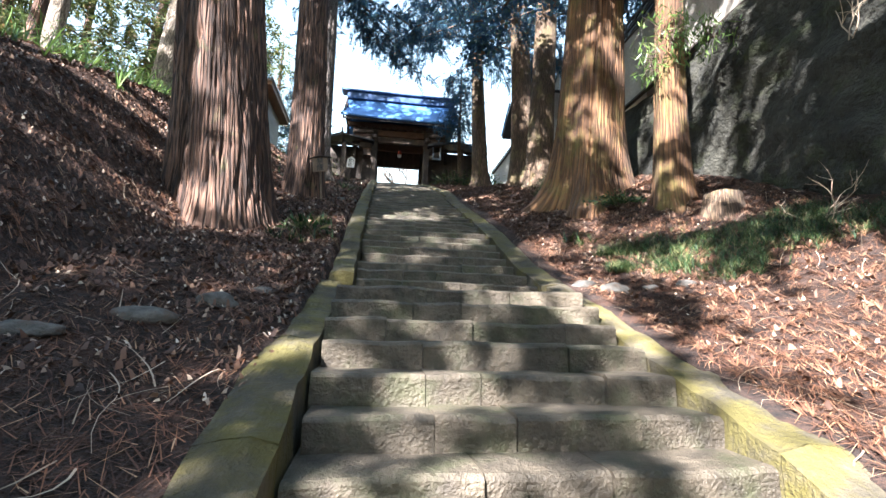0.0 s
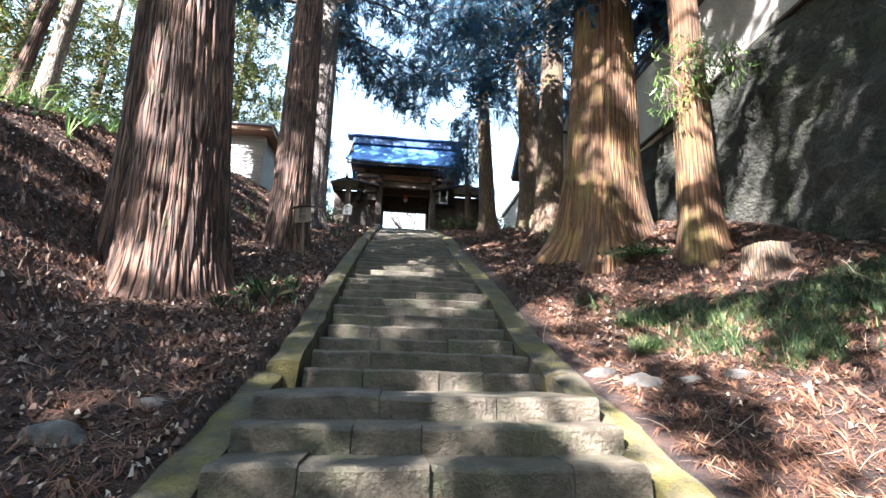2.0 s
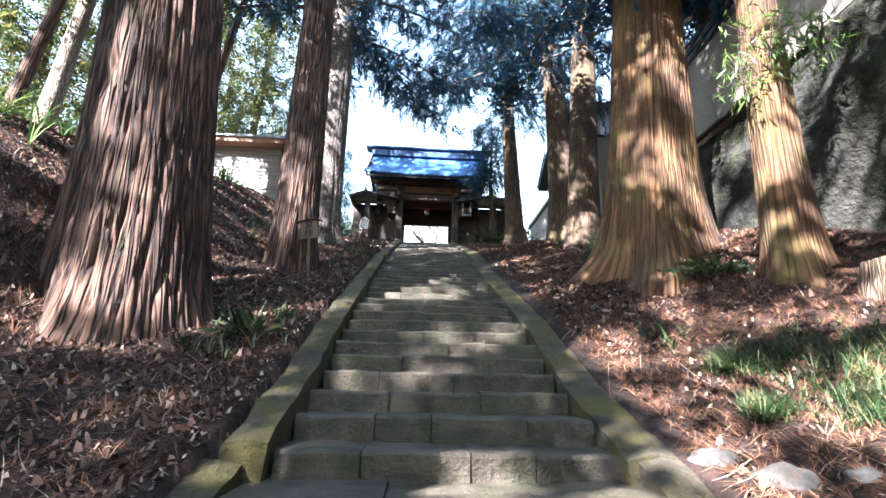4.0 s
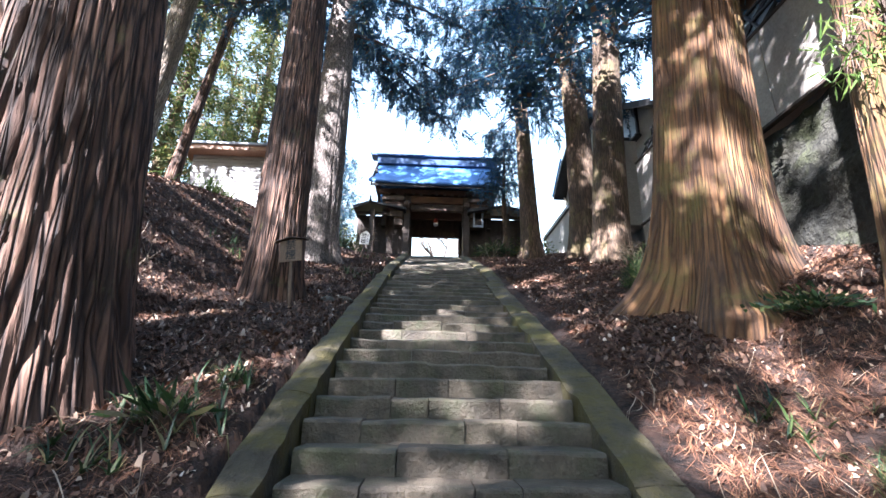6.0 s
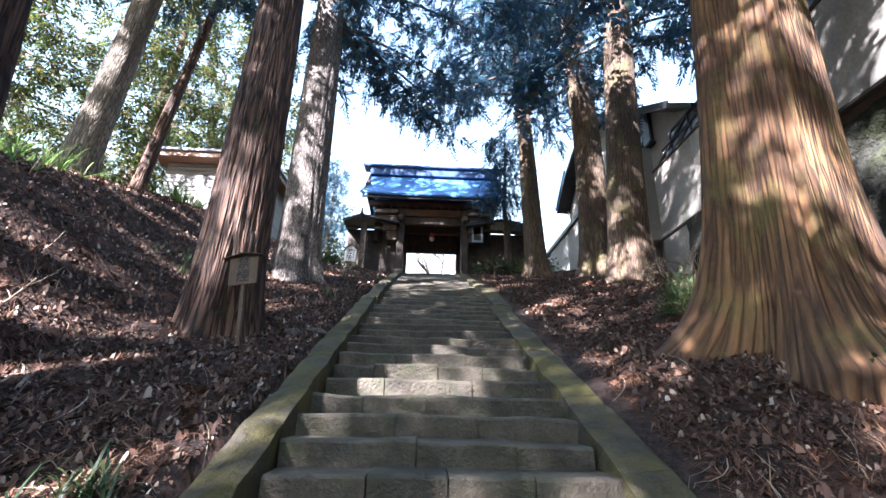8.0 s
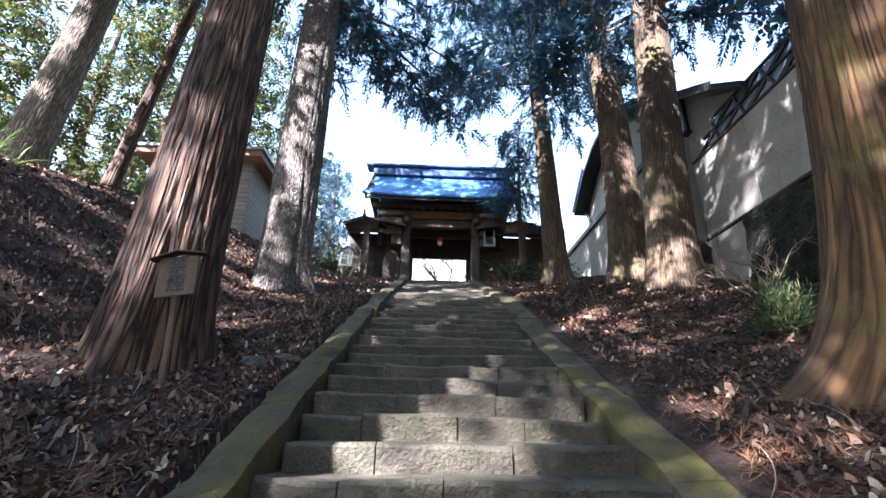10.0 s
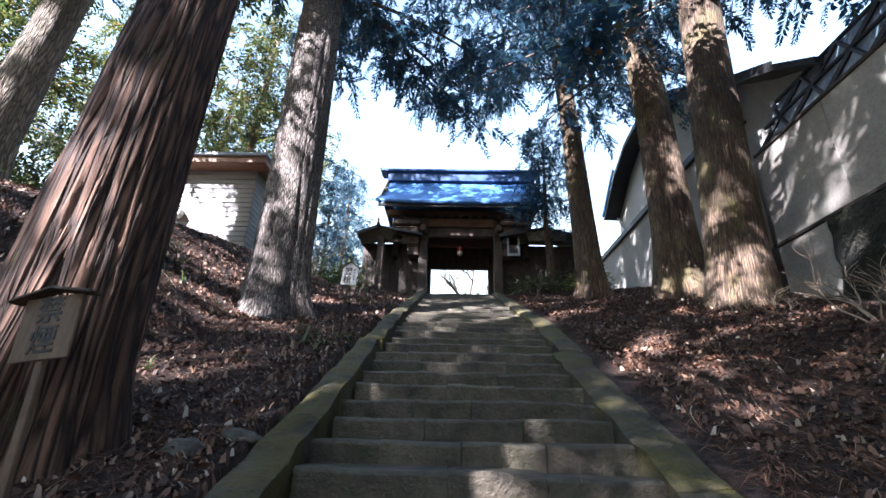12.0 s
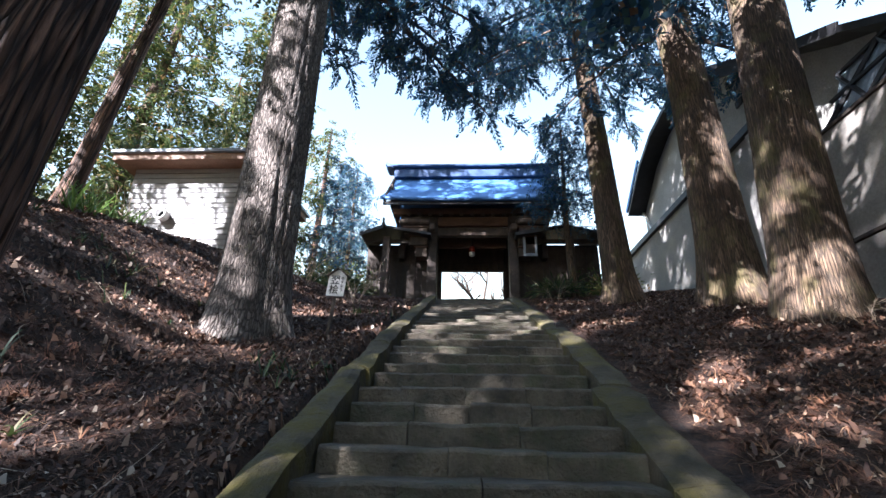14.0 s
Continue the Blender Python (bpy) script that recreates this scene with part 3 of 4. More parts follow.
wv, wf = [], []
ys, zs = np.arange(-6, 14.9, 0.14), np.arange(0.0, 8.06, 0.14)
for y in ys:
    for z in zs:
        p = Vector((0, y, z))
        d = 0.30 * noise.noise((y * 0.6, z * 0.6, 2.0)) + 0.30 * abs(noise.noise((y * 1.3 + z * 0.5, z * 1.5, 9.0))) + 0.10 * abs(noise.noise((y * 3.6, z * 3.6, 1.0)))
        wv.append((wall_x(z) - d + 0.1, y, z))
n = len(zs)
wf = [(i * n + k, i * n + k + 1, (i + 1) * n + k + 1, (i + 1) * n + k) for i in range(len(ys) - 1) for k in range(n - 1)]
o = len(wv)
wv += [(7.7, y, 8.05) for y in ys]
wf += [(i * n + n - 1, o + i, o + i + 1, (i + 1) * n + n - 1) for i in range(len(ys) - 1)]
wv += [(7.7, ys[-1], z) for z in zs]
o2 = o + len(ys)
wf += [((len(ys) - 1) * n + k, (len(ys) - 1) * n + k + 1, o2 + k + 1, o2 + k) for k in range(n - 1)]
tagged(mesh_part("retaining_wall", wv, wf, M_WALLSTONE, smooth=True), "high rough stone retaining wall with moss and dark stains", "wall", kind="structure")

fence = thing("board_fence", (7.0, 16.3, 8.05), "cream sheet-board fence on top of the stone wall", "fence", kind="structure")
inv = fence.matrix_world.inverted()
y = 16.25
while y > -4:
    e = y - 1.82
    part("panel", box((6.98, e + 0.006, 8.10), (7.02, y - 0.006, 10.05), 0.006, inv), M_PANEL, fence)
    y = e
part("end_panel", box((6.96, 14.9, 5.9), (7.0, 16.22, 8.02), 0.006, inv), M_PANEL, fence, "tall pale end board reaching the ground")
part("bottom_rail", box((6.93, -4, 8.03), (7.05, 16.27, 8.10), 0.01, inv), M_WOOD_DARK, fence, "dark bottom rail")
part("top_rail", box((6.95, -4, 10.05), (7.07, 16.27, 10.12), 0.01, inv), M_WOOD_DARK, fence, "dark top rail")

# ---- house above the wall ----
house = thing("house", (9.5, 21.0, 9.0), "cream-walled house with a dark gabled roof", "house")
hinv = house.matrix_world.inverted()
RAKE = [(14.6, 11.2), (15.6, 11.95), (16.3, 12.35), (19.3, 14.5), (21.4, 15.4), (23.3, 15.2), (24.6, 14.7), (25.6, 14.0), (26.3, 13.5)]
gv, gf = [], []
for y, z in RAKE[1:]:
    gv += [(7.95, y - 0.0, z - 0.15), (7.95, y, 8.0)]
gf = [(2 * i, 2 * i + 1, 2 * i + 3, 2 * i + 2) for i in range(len(RAKE) - 2)]
m_ = len(gv)
gv += [(8.1, b, c) for _, b, c in gv]
gf += [tuple(m_ + k for k in reversed(f)) for f in gf[:]]
mesh_part("gable_wall", [hinv @ Vector(p) for p in gv], gf, M_PLASTER, house, "cream plaster gable")
rv, rf = [], []
for y, z in RAKE:
    rv += [(7.3, y, z), (7.3, y, z - 0.16), (16, y, z), (16, y, z - 0.16)]
for i in range(len(RAKE) - 1):
    a, b = 4 * i, 4 * i + 4
    rf += [(a, b, b + 2, a + 2), (a + 1, a + 3, b + 3, b + 1), (a, a + 1, b + 1, b)]
rf += [(0, 2, 3, 1), (len(rv) - 4, len(rv) - 3, len(rv) - 1, len(rv) - 2)]
mesh_part("roof", [hinv @ Vector(p) for p in rv], rf, M_BLACK, house, "dark roof with a deep verge")
part("lower_wall", box((7.0, 17.2, 8.2), (7.2, 27.2, 11.35), 0.01, hinv), M_PLASTER, house, "pale stained lower wall")
part("cap_beam", box((6.9, 17.1, 11.35), (7.3, 27.4, 11.55), 0.015, hinv), M_BLACK, house, "black cap along the lower wall")

# ---- shed on the bank ----
shed = thing("shed", (-7.0, 21.3, 9.2), "small grey clapboard shed with a brown eave", "shed")
sinv = shed.matrix_world.inverted()
part("body", box((-8.58, 20.04, 8.2), (-5.34, 23.2, 11.85), 0.01, sinv), M_WOOD_OLD, shed)
z = 8.6
while z < 11.8:
    part("board", box((-8.60, 19.995, z), (-5.32, 20.03, z + 0.138), 0.006, sinv), M_SIDING, shed)
    part("board", box((-5.325, 20.0, z), (-5.295, 23.2, z + 0.138), 0.006, sinv), M_SIDING, shed)
    z += 0.155
part("eave_board", box((-8.95, 19.5, 11.84), (-4.9, 23.6, 12.04), 0.01, sinv), M_SOFFIT, shed, "brown eave board")
part("roof", box((-9.0, 19.42, 12.04), (-4.82, 23.7, 12.14), 0.01, sinv), M_GLASS_DULL, shed, "pale metal roof sheet")

# ---- temple gate ----
gate = thing("temple_gate", (1.0, 25.0, 9.0), "old wooden temple gate with a blue sheet-metal roof", "gate")
ginv = gate.matrix_world.inverted()
CX = 0.97


def gp(name, bm, material, label=""):
    bm.transform(ginv)
    return part(name, bm, material, gate, label)


def roof_slope(y_eave, z_eave, y_top, z_top, half_low, half_top, thick=0.12, n=10, m=14):
    """A hipped-gable roof slope, hollow in profile, its corners swept up."""
    top, bot = [], []
    for j in range(n + 1):
        v = j / n
        for i in range(m + 1):
            u = 2 * i / m - 1
            half = half_low + (half_top - half_low) * v
            z = z_eave + (z_top - z_eave) * (0.72 * v + 0.28 * v * v) + 0.10 * (1 - v) * abs(u) ** 3
            y = y_eave + (y_top - y_eave) * v
            top.append((CX + half * u, y, z))
            bot.append((CX + half * u, y + (0.03 if y_top > y_eave else -0.03), z - thick))
    verts = top + bot
    k, w = len(top), m + 1
    faces = []
    for j in range(n):
        for i in range(m):
            q = (j * w + i, j * w + i + 1, (j + 1) * w + i + 1, (j + 1) * w + i)
            faces += [q, tuple(k + c for c in reversed(q))]
    for i in range(m):
        faces += [(i + 1, i, k + i, k + i + 1)]
    for j in range(n):
        faces += [(j * w, (j + 1) * w, k + (j + 1) * w, k + j * w), ((j + 1) * w + m, j * w + m, k + j * w + m, k + (j + 1) * w + m)]
    return [ginv @ Vector(p) for p in verts], faces


v, f = roof_slope(23.35, 12.64, 25.1, 14.45, 3.25, 3.02)
mesh_part("roof_front", v, f, M_ROOF, gate, "blue sheet-metal roof slope", smooth=True)
v, f = roof_slope(27.4, 12.64, 25.1, 14.45, 3.25, 3.02)
mesh_part("roof_back", v, f, M_ROOF, gate, smooth=True)
gp("ridge_box", box((CX - 3.08, 24.86, 14.38), (CX + 3.08, 25.34, 14.78), 0.02), M_RIDGE)
gp("ridge_cap", box((CX - 3.38, 24.74, 14.78), (CX + 3.38, 25.46, 14.90), 0.03), M_RIDGE)
# Pillars take the darker wood colour to stand in for shade below the roof.
for x in (CX - 1.42, CX + 1.42):
    for y in (24.3, 26.5):
        gp("pillar", box((x - 0.17, y - 0.17, 8.95), (x + 0.17, y + 0.17, 12.3), 0.03), M_WOOD_DARK)
for y in (24.3, 26.5):
    gp("tie_beam", box((CX - 2.4, y - 0.13, 11.95), (CX + 2.4, y + 0.13, 12.3), 0.02), M_WOOD_RED)
    gp("purlin", box((CX - 2.9, y - 0.12, 12.42), (CX + 2.9, y + 0.12, 12.66), 0.02), M_WOOD_RED)
gp("lintel", box((CX - 1.6, 26.4, 11.0), (CX + 1.6, 26.6, 11.35), 0.02), M_WOOD_OLD)
gp("transom_panel", box((CX - 1.6, 26.45, 11.35), (CX + 1.6, 26.55, 12.0), 0.01), M_WOOD_OLD)
for s in (-1, 1):
    gp("side_wall", box((CX + s * 1.58 - 0.04, 24.4, 9.0), (CX + s * 1.58 + 0.04, 26.5, 12.0), 0.01), M_WOOD_OLD)
    gp("door_jamb", box((CX + s * 1.38 - 0.17, 26.38, 9.0), (CX + s * 1.38 + 0.17, 26.62, 11.0), 0.01), M_WOOD_OLD)

# ---- gate: rafters, side bays, wings, lantern ----
for k in range(25):
    x = CX - 2.88 + k * 0.24
    gp("rafter", beam((x, 23.42, 12.50), (x, 24.6, 13.05), 0.07, 0.09), M_WOOD_DARK)
# Black slab and eave strip paint the deep shade beneath the roof edge.
gp("soffit_shade", beam((CX, 23.46, 12.60), (CX, 24.7, 13.16), 6.0, 0.03), M_BLACK)
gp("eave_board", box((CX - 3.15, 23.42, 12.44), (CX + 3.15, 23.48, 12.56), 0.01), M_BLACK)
for k in range(13):
    x = CX - 2.3 + k * 0.38
    gp("bracket_block", box((x - 0.07, 24.08, 12.30), (x + 0.07, 24.5, 12.42), 0.015), M_WOOD_OLD)
gp("carved_beam", box((CX - 1.55, 24.2, 11.55), (CX + 1.55, 24.4, 11.92), 0.05), M_WOOD_OLD, "weathered carved front beam")
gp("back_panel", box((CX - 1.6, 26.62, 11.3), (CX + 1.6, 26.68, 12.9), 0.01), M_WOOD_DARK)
gp("front_board", box((CX - 1.25, 25.0, 11.42), (CX + 1.25, 25.06, 11.98), 0.01), M_WOOD_RED, "broad brown board above the passage")
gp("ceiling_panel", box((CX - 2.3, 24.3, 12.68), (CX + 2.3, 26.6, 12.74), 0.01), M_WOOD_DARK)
for k in range(9):
    gp("lintel_slat", box((CX - 1.45 + k * 0.35, 26.33, 11.04), (CX - 1.37 + k * 0.35, 26.39, 11.30), 0.006), M_WOOD_DARK)
for s in (-1, 1):
    for z0, z1, reach, y0 in ((10.72, 11.12, 2.02, 24.05), (11.12, 11.48, 2.22, 23.95), (11.48, 11.80, 2.42, 23.85)):
        a, b = sorted((CX + s * 1.58, CX + s * reach))
        gp("corbel", box((a, y0, z0), (b, 24.5, z1 - 0.03), 0.03), M_WOOD_OLD)
        gp("corbel_rail", box((a - 0.03, y0 - 0.04, z1 - 0.06), (b + 0.03, 24.5, z1 - 0.005), 0.012), M_WOOD_RED)
    a, b = sorted((CX + s * 2.42, CX + s * 2.62))
    gp("flank_board", box((a, 24.3, 10.75), (b, 26.2, 12.5), 0.02), M_WOOD_DARK)
    a, b = sorted((CX + s * 1.55, CX + s * 2.55))
    gp("bracket_mass", box((a, 24.0, 11.66), (b, 24.5, 12.28), 0.06), M_WOOD_DARK)
    gp("arm_end", box((min(a, b) - 0.05, 23.75, 11.86), (max(a, b) + 0.05, 24.05, 12.06), 0.05), M_WOOD_OLD)
    gp("arm_end", box((CX + s * 1.42 - 0.12, 23.7, 11.6), (CX + s * 1.42 + 0.12, 24.1, 11.85), 0.05), M_WOOD_OLD)
    gp("gable_board", box((CX + s * 3.0 - 0.04, 24.2, 12.75), (CX + s * 3.0 + 0.04, 26.2, 13.7), 0.02), M_WOOD_DARK)
    gp("bargeboard", beam((CX + s * 3.12, 23.45, 12.60), (CX + s * 3.08, 25.1, 14.40), 0.07, 0.2), M_WOOD_OLD)
    gp("bargeboard", beam((CX + s * 3.12, 27.3, 12.60), (CX + s * 3.08, 25.1, 14.40), 0.07, 0.2), M_WOOD_OLD)
    gp("ridge_horn", beam((CX + s * 3.1, 25.1, 14.80), (CX + s * 3.42, 25.1, 14.95), 0.7, 0.1), M_RIDGE)
for k in range(1, 15):
    v0 = k / 15
    yk, zk = 23.35 + 1.75 * v0, 12.58 + 1.87 * (0.72 * v0 + 0.28 * v0 * v0)
    half = 3.25 - 0.23 * v0
    gp("roof_seam", box((CX - half + 0.1, yk - 0.012, zk + 0.0), (CX + half - 0.1, yk + 0.012, zk + 0.022), 0.004), M_ROOF)


def wing(cx, left, right, label):
    """A low roofed side wall of the gate."""
    w = thing("gate_wing", (cx, 24.3, 9.0), label, "gate wall", "roofed walls beside the gate")
    wi = w.matrix_world.inverted()
    for a, b, za, zb in ((cx, left, 11.72, 11.42), (cx, right, 11.72, 11.42)):
        part("roof_slope", box((0, -0.65, -0.05), (abs(b - a) + 0.05, 0.65, 0.05), 0.015,
             wi @ Matrix.Translation((a, 24.3, za)) @ (pose(0, 0, 0, 0, math.degrees(math.atan2(za - zb, abs(b - a))), 0 if b > a else 180))), M_BLACK, w, "black sheet roof")
    part("ridge_cap", box((cx - 0.06, 23.6, 11.70), (cx + 0.06, 25.0, 11.86), 0.02, wi), M_BLACK, w)
    part("finial", box((cx - 0.035, 23.58, 11.86), (cx + 0.035, 23.68, 12.02), 0.012, wi), M_BLACK, w)
    for x in (cx + 0.1,):
        part("post", box((x - 0.13, 23.9, 8.7), (x + 0.13, 24.12, 11.45), 0.02, wi), M_WOOD_OLD, w)
    part("tie", box((left + 0.1, 24.0, 11.22), (right - 0.1, 24.14, 11.36), 0.015, wi), M_WOOD_DARK, w)
    # Added black sheet: closes the board gaps, paints the wing's dark void.
    part("shade_backing", box((left + 0.1, 24.66, 8.7), (right - 0.05, 24.70, 11.4), 0.005, wi), M_BLACK, w)
    n = int((right - left) / 0.22)
    for k in range(n):
        x = left + 0.12 + k * 0.22
        part("board", box((x, 24.6, 8.7), (x + 0.21, 24.64, 11.3), 0.005, wi), M_WOOD_DARK, w)
    return w


wing(-2.15, -2.95, -0.5, "dark boarded gate wing under a black sheet roof")
wing(4.2, 2.45, 5.45, "brown boarded gate wing under a black sheet roof")

lantern = thing("paper_lantern", (0.95, 24.9, 11.05), "small red and white hanging paper lantern under the gate", "lantern")
li = lantern.matrix_world.inverted()


def lathe(profile, seg=14):
    verts, faces = [], []
    for r, z in profile:
        for k in range(seg):
            a = 2 * math.pi * k / seg
            verts.append((r * math.cos(a), r * math.sin(a), z))
    for i in range(len(profile) - 1):
        for k in range(seg):
            a, b = i * seg + k, i * seg + (k + 1) % seg
            faces.append((a, b, b + seg, a + seg))
    faces.append(tuple(range(seg - 1, -1, -1)))
    faces.append(tuple((len(profile) - 1) * seg + k for k in range(seg)))
    return verts, faces


for name, prof, m_ in (("lower_body", [(0.05, 0), (0.10, 0.03), (0.115, 0.10), (0.11, 0.16)], M_WHITE), ("upper_body", [(0.11, 0.16), (0.115, 0.24), (0.10, 0.34), (0.06, 0.38)], M_RED), ("cap", [(0.06, 0.38), (0.065, 0.42), (0.02, 0.44), (0.012, 1.3)], M_WOOD_DARK)):
    v, f = lathe(prof)
    mesh_part(name, v, f, m_, lantern, smooth=True)

notice = thing("hanging_box", (2.95, 24.0, 10.75), "small grey wooden box with a pale panel hung on the gate", "box")
ni = notice.matrix_world.inverted()
part("case", box((2.72, 23.95, 10.72), (3.16, 24.15, 11.62), 0.02, ni), M_WOOD_DARK, notice)
for a, b in (((2.70, 23.92, 10.70), (3.18, 23.95, 10.80)), ((2.70, 23.92, 11.55), (3.18, 23.95, 11.64)), ((2.70, 23.92, 10.8), (2.78, 23.95, 11.55)), ((3.10, 23.92, 10.8), (3.18, 23.95, 11.55))):
    part("frame_bar", box(a, b, 0.006, ni), M_GLASS_DULL, notice, "pale grey frame bar")

# ---- landing and yard behind the gate ----
tagged(part("landing", box((-0.9, 23.55, 8.6), (2.9, 28.4, 9.0), 0.02), M_STONE), "flat stone landing under the gate", "landing", kind="structure")

hv, hf = [], []
for j in range(26):
    for i in range(61):
        x, y = -45 + 1.5 * i, 41.0 + 1.1 * j
        u = j / 25
        hv.append((x, y, 7.6 + 11.5 * u * u * (3 - 2 * u) + 0.5 * noise.noise((x * 0.25, y * 0.25, 1.0)) * (0.3 + u)))
hf = [(j * 61 + i, j * 61 + i + 1, (j + 1) * 61 + i + 1, (j + 1) * 61 + i) for j in range(25) for i in range(60)]
tagged(mesh_part("hillside", hv, hf, M_HILL, smooth=True), "sunlit hillside of pale yellow dry grass beyond the gate", "hillside", kind="structure")

# ---- house details ----
hp = lambda name, bm, m_, label="": (bm.transform(hinv), part(name, bm, m_, house, label))[1]
window = hp("window", box((7.86, 17.6, 12.0), (7.95, 18.7, 13.3), 0.01), M_BLACK, "dark framed window")
wp = house.matrix_world @ window.matrix_basis
for a, b in ((17.68, 18.12), (18.18, 18.62)):
    part("pane", box((7.845, a, 12.1), (7.857, b, 13.2), 0.003, hinv), M_GLASS_DULL, window, "blue-grey pane")
hp("window_ledge", box((7.72, 17.5, 11.9), (7.95, 18.8, 11.98), 0.01), M_BLACK)
hp("pier", box((6.9, 16.9, 8.3), (7.4, 18.0, 11.3), 0.02), M_PLASTER, "pale plaster pier")
hp("vent", box((7.9, 19.2, 13.2), (7.95, 19.5, 13.4), 0.01), M_BLACK, "small dark vent")
hp("post", box((7.86, 22.3, 11.5), (7.95, 22.5, 15.0), 0.01), M_BLACK)
hp("fascia", beam((7.32, 15.6, 11.90), (7.32, 21.4, 15.35), 0.05, 0.22), M_BLACK)
hp("gutter", beam((7.3, 26.35, 13.42), (8.6, 26.35, 13.40), 0.12, 0.10), M_WHITE, "white gutter")
hp("downpipe", beam((7.85, 26.2, 13.4), (7.95, 25.6, 12.1), 0.07, 0.07), M_WHITE, "white downpipe")
hp("barge_trim", beam((7.28, 26.4, 13.55), (7.28, 24.6, 14.85), 0.05, 0.16), M_ROOF, "blue-grey verge trim")
hp("back_wall", box((8.1, 16.0, 8.0), (15.8, 25.8, 12.0), 0.01), M_PLASTER)

# ---- lean-to of corrugated sheets with dark braces over the fence ----
lean = thing("lean_to", (7.1, 13.0, 10.12), "lean-to of grey-blue sheets on dark crossed braces", "lean-to")
le = lean.matrix_world.inverted()
y = 16.2
while y > 4:
    m_ = le @ Matrix.Translation((7.12, y - 0.9, 10.14)) @ pose(0, 0, 0, 0, 24, 0)
    bm = bmesh.new()
    vs = [[bm.verts.new(m_ @ Vector((0.012 * math.sin(k * 2.2), 0.89 * k / 20, h))) for k in range(21)] for h in (0, 1.35)]
    for k in range(20):
        bm.faces.new((vs[0][k], vs[0][k + 1], vs[1][k + 1], vs[1][k]))
    part("sheet", bm, M_GLASS_DULL, lean)
    y -= 0.9
y = 16.2
while y > 4:
    for a, b in (((7.08, y, 10.14), (7.60, y - 0.9, 11.35)), ((7.08, y - 0.9, 10.14), (7.60, y, 11.35))):
        part("brace", box((-0.03, 0, -0.03), (0.03, (Vector(b) - Vector(a)).length, 0.03), 0.004,
             le @ Matrix.Translation(a) @ (Vector(b) - Vector(a)).to_track_quat('Y', 'Z').to_matrix().to_4x4()), M_BLACK, lean)
    y -= 0.9
for z, x in ((10.16, 7.06), (10.75, 7.32), (11.36, 7.60)):
    part("long_rail", box((x - 0.03, 4, z - 0.03), (x + 0.03, 16.2, z + 0.03), 0.004, le), M_BLACK, lean)

# ---- second building behind the fence ----
barn = thing("outbuilding", (10, 9.5, 8.0), "brown-walled outbuilding with a dark tiled roof", "building")
bi = barn.matrix_world.inverted()
part("wall", box((8.6, 3.0, 8.0), (8.8, 13.2, 13.6), 0.01, bi), M_SOFFIT, barn, "brown wall boards")
part("roof", box((0, 0, 0), (6.0, 11.2, 0.16), 0.02, bi @ Matrix.Translation((7.9, 2.4, 13.1)) @ pose(0, 0, 0, 0, -24, 0)), M_BLACK, barn, "dark tiled roof slope")
for k in range(46):
    part("eave_tile", box((7.84, 2.45 + k * 0.242, 13.06), (8.3, 2.63 + k * 0.242, 13.27), 0.04, bi), M_BLACK, barn)


# ---- signs ----
def lettering(text, size, m, parent, name="lettering"):
    cu = bpy.data.curves.new("glyph", 'FONT')
    cu.body, cu.size, cu.extrude, cu.align_x, cu.align_y = text, size, 0.0015, 'CENTER', 'CENTER'
    cu.offset = size * 0.012
    tmp = new("glyph", cu)
    me = bpy.data.meshes.new_from_object(tmp.evaluated_get(bpy.context.evaluated_depsgraph_get()))
    bpy.data.objects.remove(tmp)
    me.materials.clear()
    me.materials.append(M_INK)
    me.transform(m)
    ob = new(name, me)
    ob.parent = parent
    return ob


def sign(base, top, lean_deg, turn, half, height, board, post_m, chars, side, label, small=None):
    """A roofed name board on a thin post that leans a little."""
    s = thing("wooden_sign", base, label, "sign", "boards on posts by the stairs")
    local = Euler((radians(-3), radians(lean_deg), radians(turn))).to_matrix().to_4x4()
    part("post", box((-0.022, -0.015, -0.25), (0.022, 0.015, top + 0.05), 0.004, local), post_m, s)
    part("board", box((-half, -0.03, top), (half, -0.014, top + height), 0.004, local), board, s)
    if small:
        v = [(-half, -0.03, top + height), (half, -0.03, top + height), (0, -0.03, top + height + 0.09), (-half, -0.014, top + height), (half, -0.014, top + height), (0, -0.014, top + height + 0.09)]
        mesh_part("gable", [local @ Vector(p) for p in v], [(0, 1, 2), (5, 4, 3), (0, 3, 4, 1), (1, 4, 5, 2), (2, 5, 3, 0)], board, s)
    rise = 0.10 if small else 0.035
    for d in (-1, 1):
        m_ = local @ Matrix.Translation((0, -0.02, top + height + rise)) @ pose(0, 0, 0, 0, d * math.degrees(math.atan2(rise, half)), 0)
        a, b = sorted((0.0, d * (half + 0.05) * 1.12))
        part("little_roof", box((a, -0.05, -0.004), (b, 0.03, 0.012), 0.003, m_), M_WOOD_OLD, s)
    for k, c in enumerate(chars):
        z = top + height * (0.75 - 0.47 * k)
        lettering(c, height * 0.47, local @ Matrix.Translation((side, -0.0325, z)) @ pose(0, 0, 0, 90), s)
    if small:
        for k, c in enumerate(small):
            lettering(c, 0.05, local @ Matrix.Translation((half * 0.62, -0.0325, top + height * 0.86 - k * 0.055)) @ pose(0, 0, 0, 90), s)
    return s


sign((-1.24, 10.10, 4.06), 0.82, -6, -8, 0.165, 0.33, M_WOOD_BOARD, M_WOOD_BOARD, "禁煙", 0.0, "tan wooden no-smoking board on a leaning post")
sign((-1.09, 15.1, 6.02), 0.78, 4, -4, 0.125, 0.30, M_WHITE, M_WOOD_OLD, "翌桧", -0.025, "white tree-name board with a small roof on a post", "あすなろ")

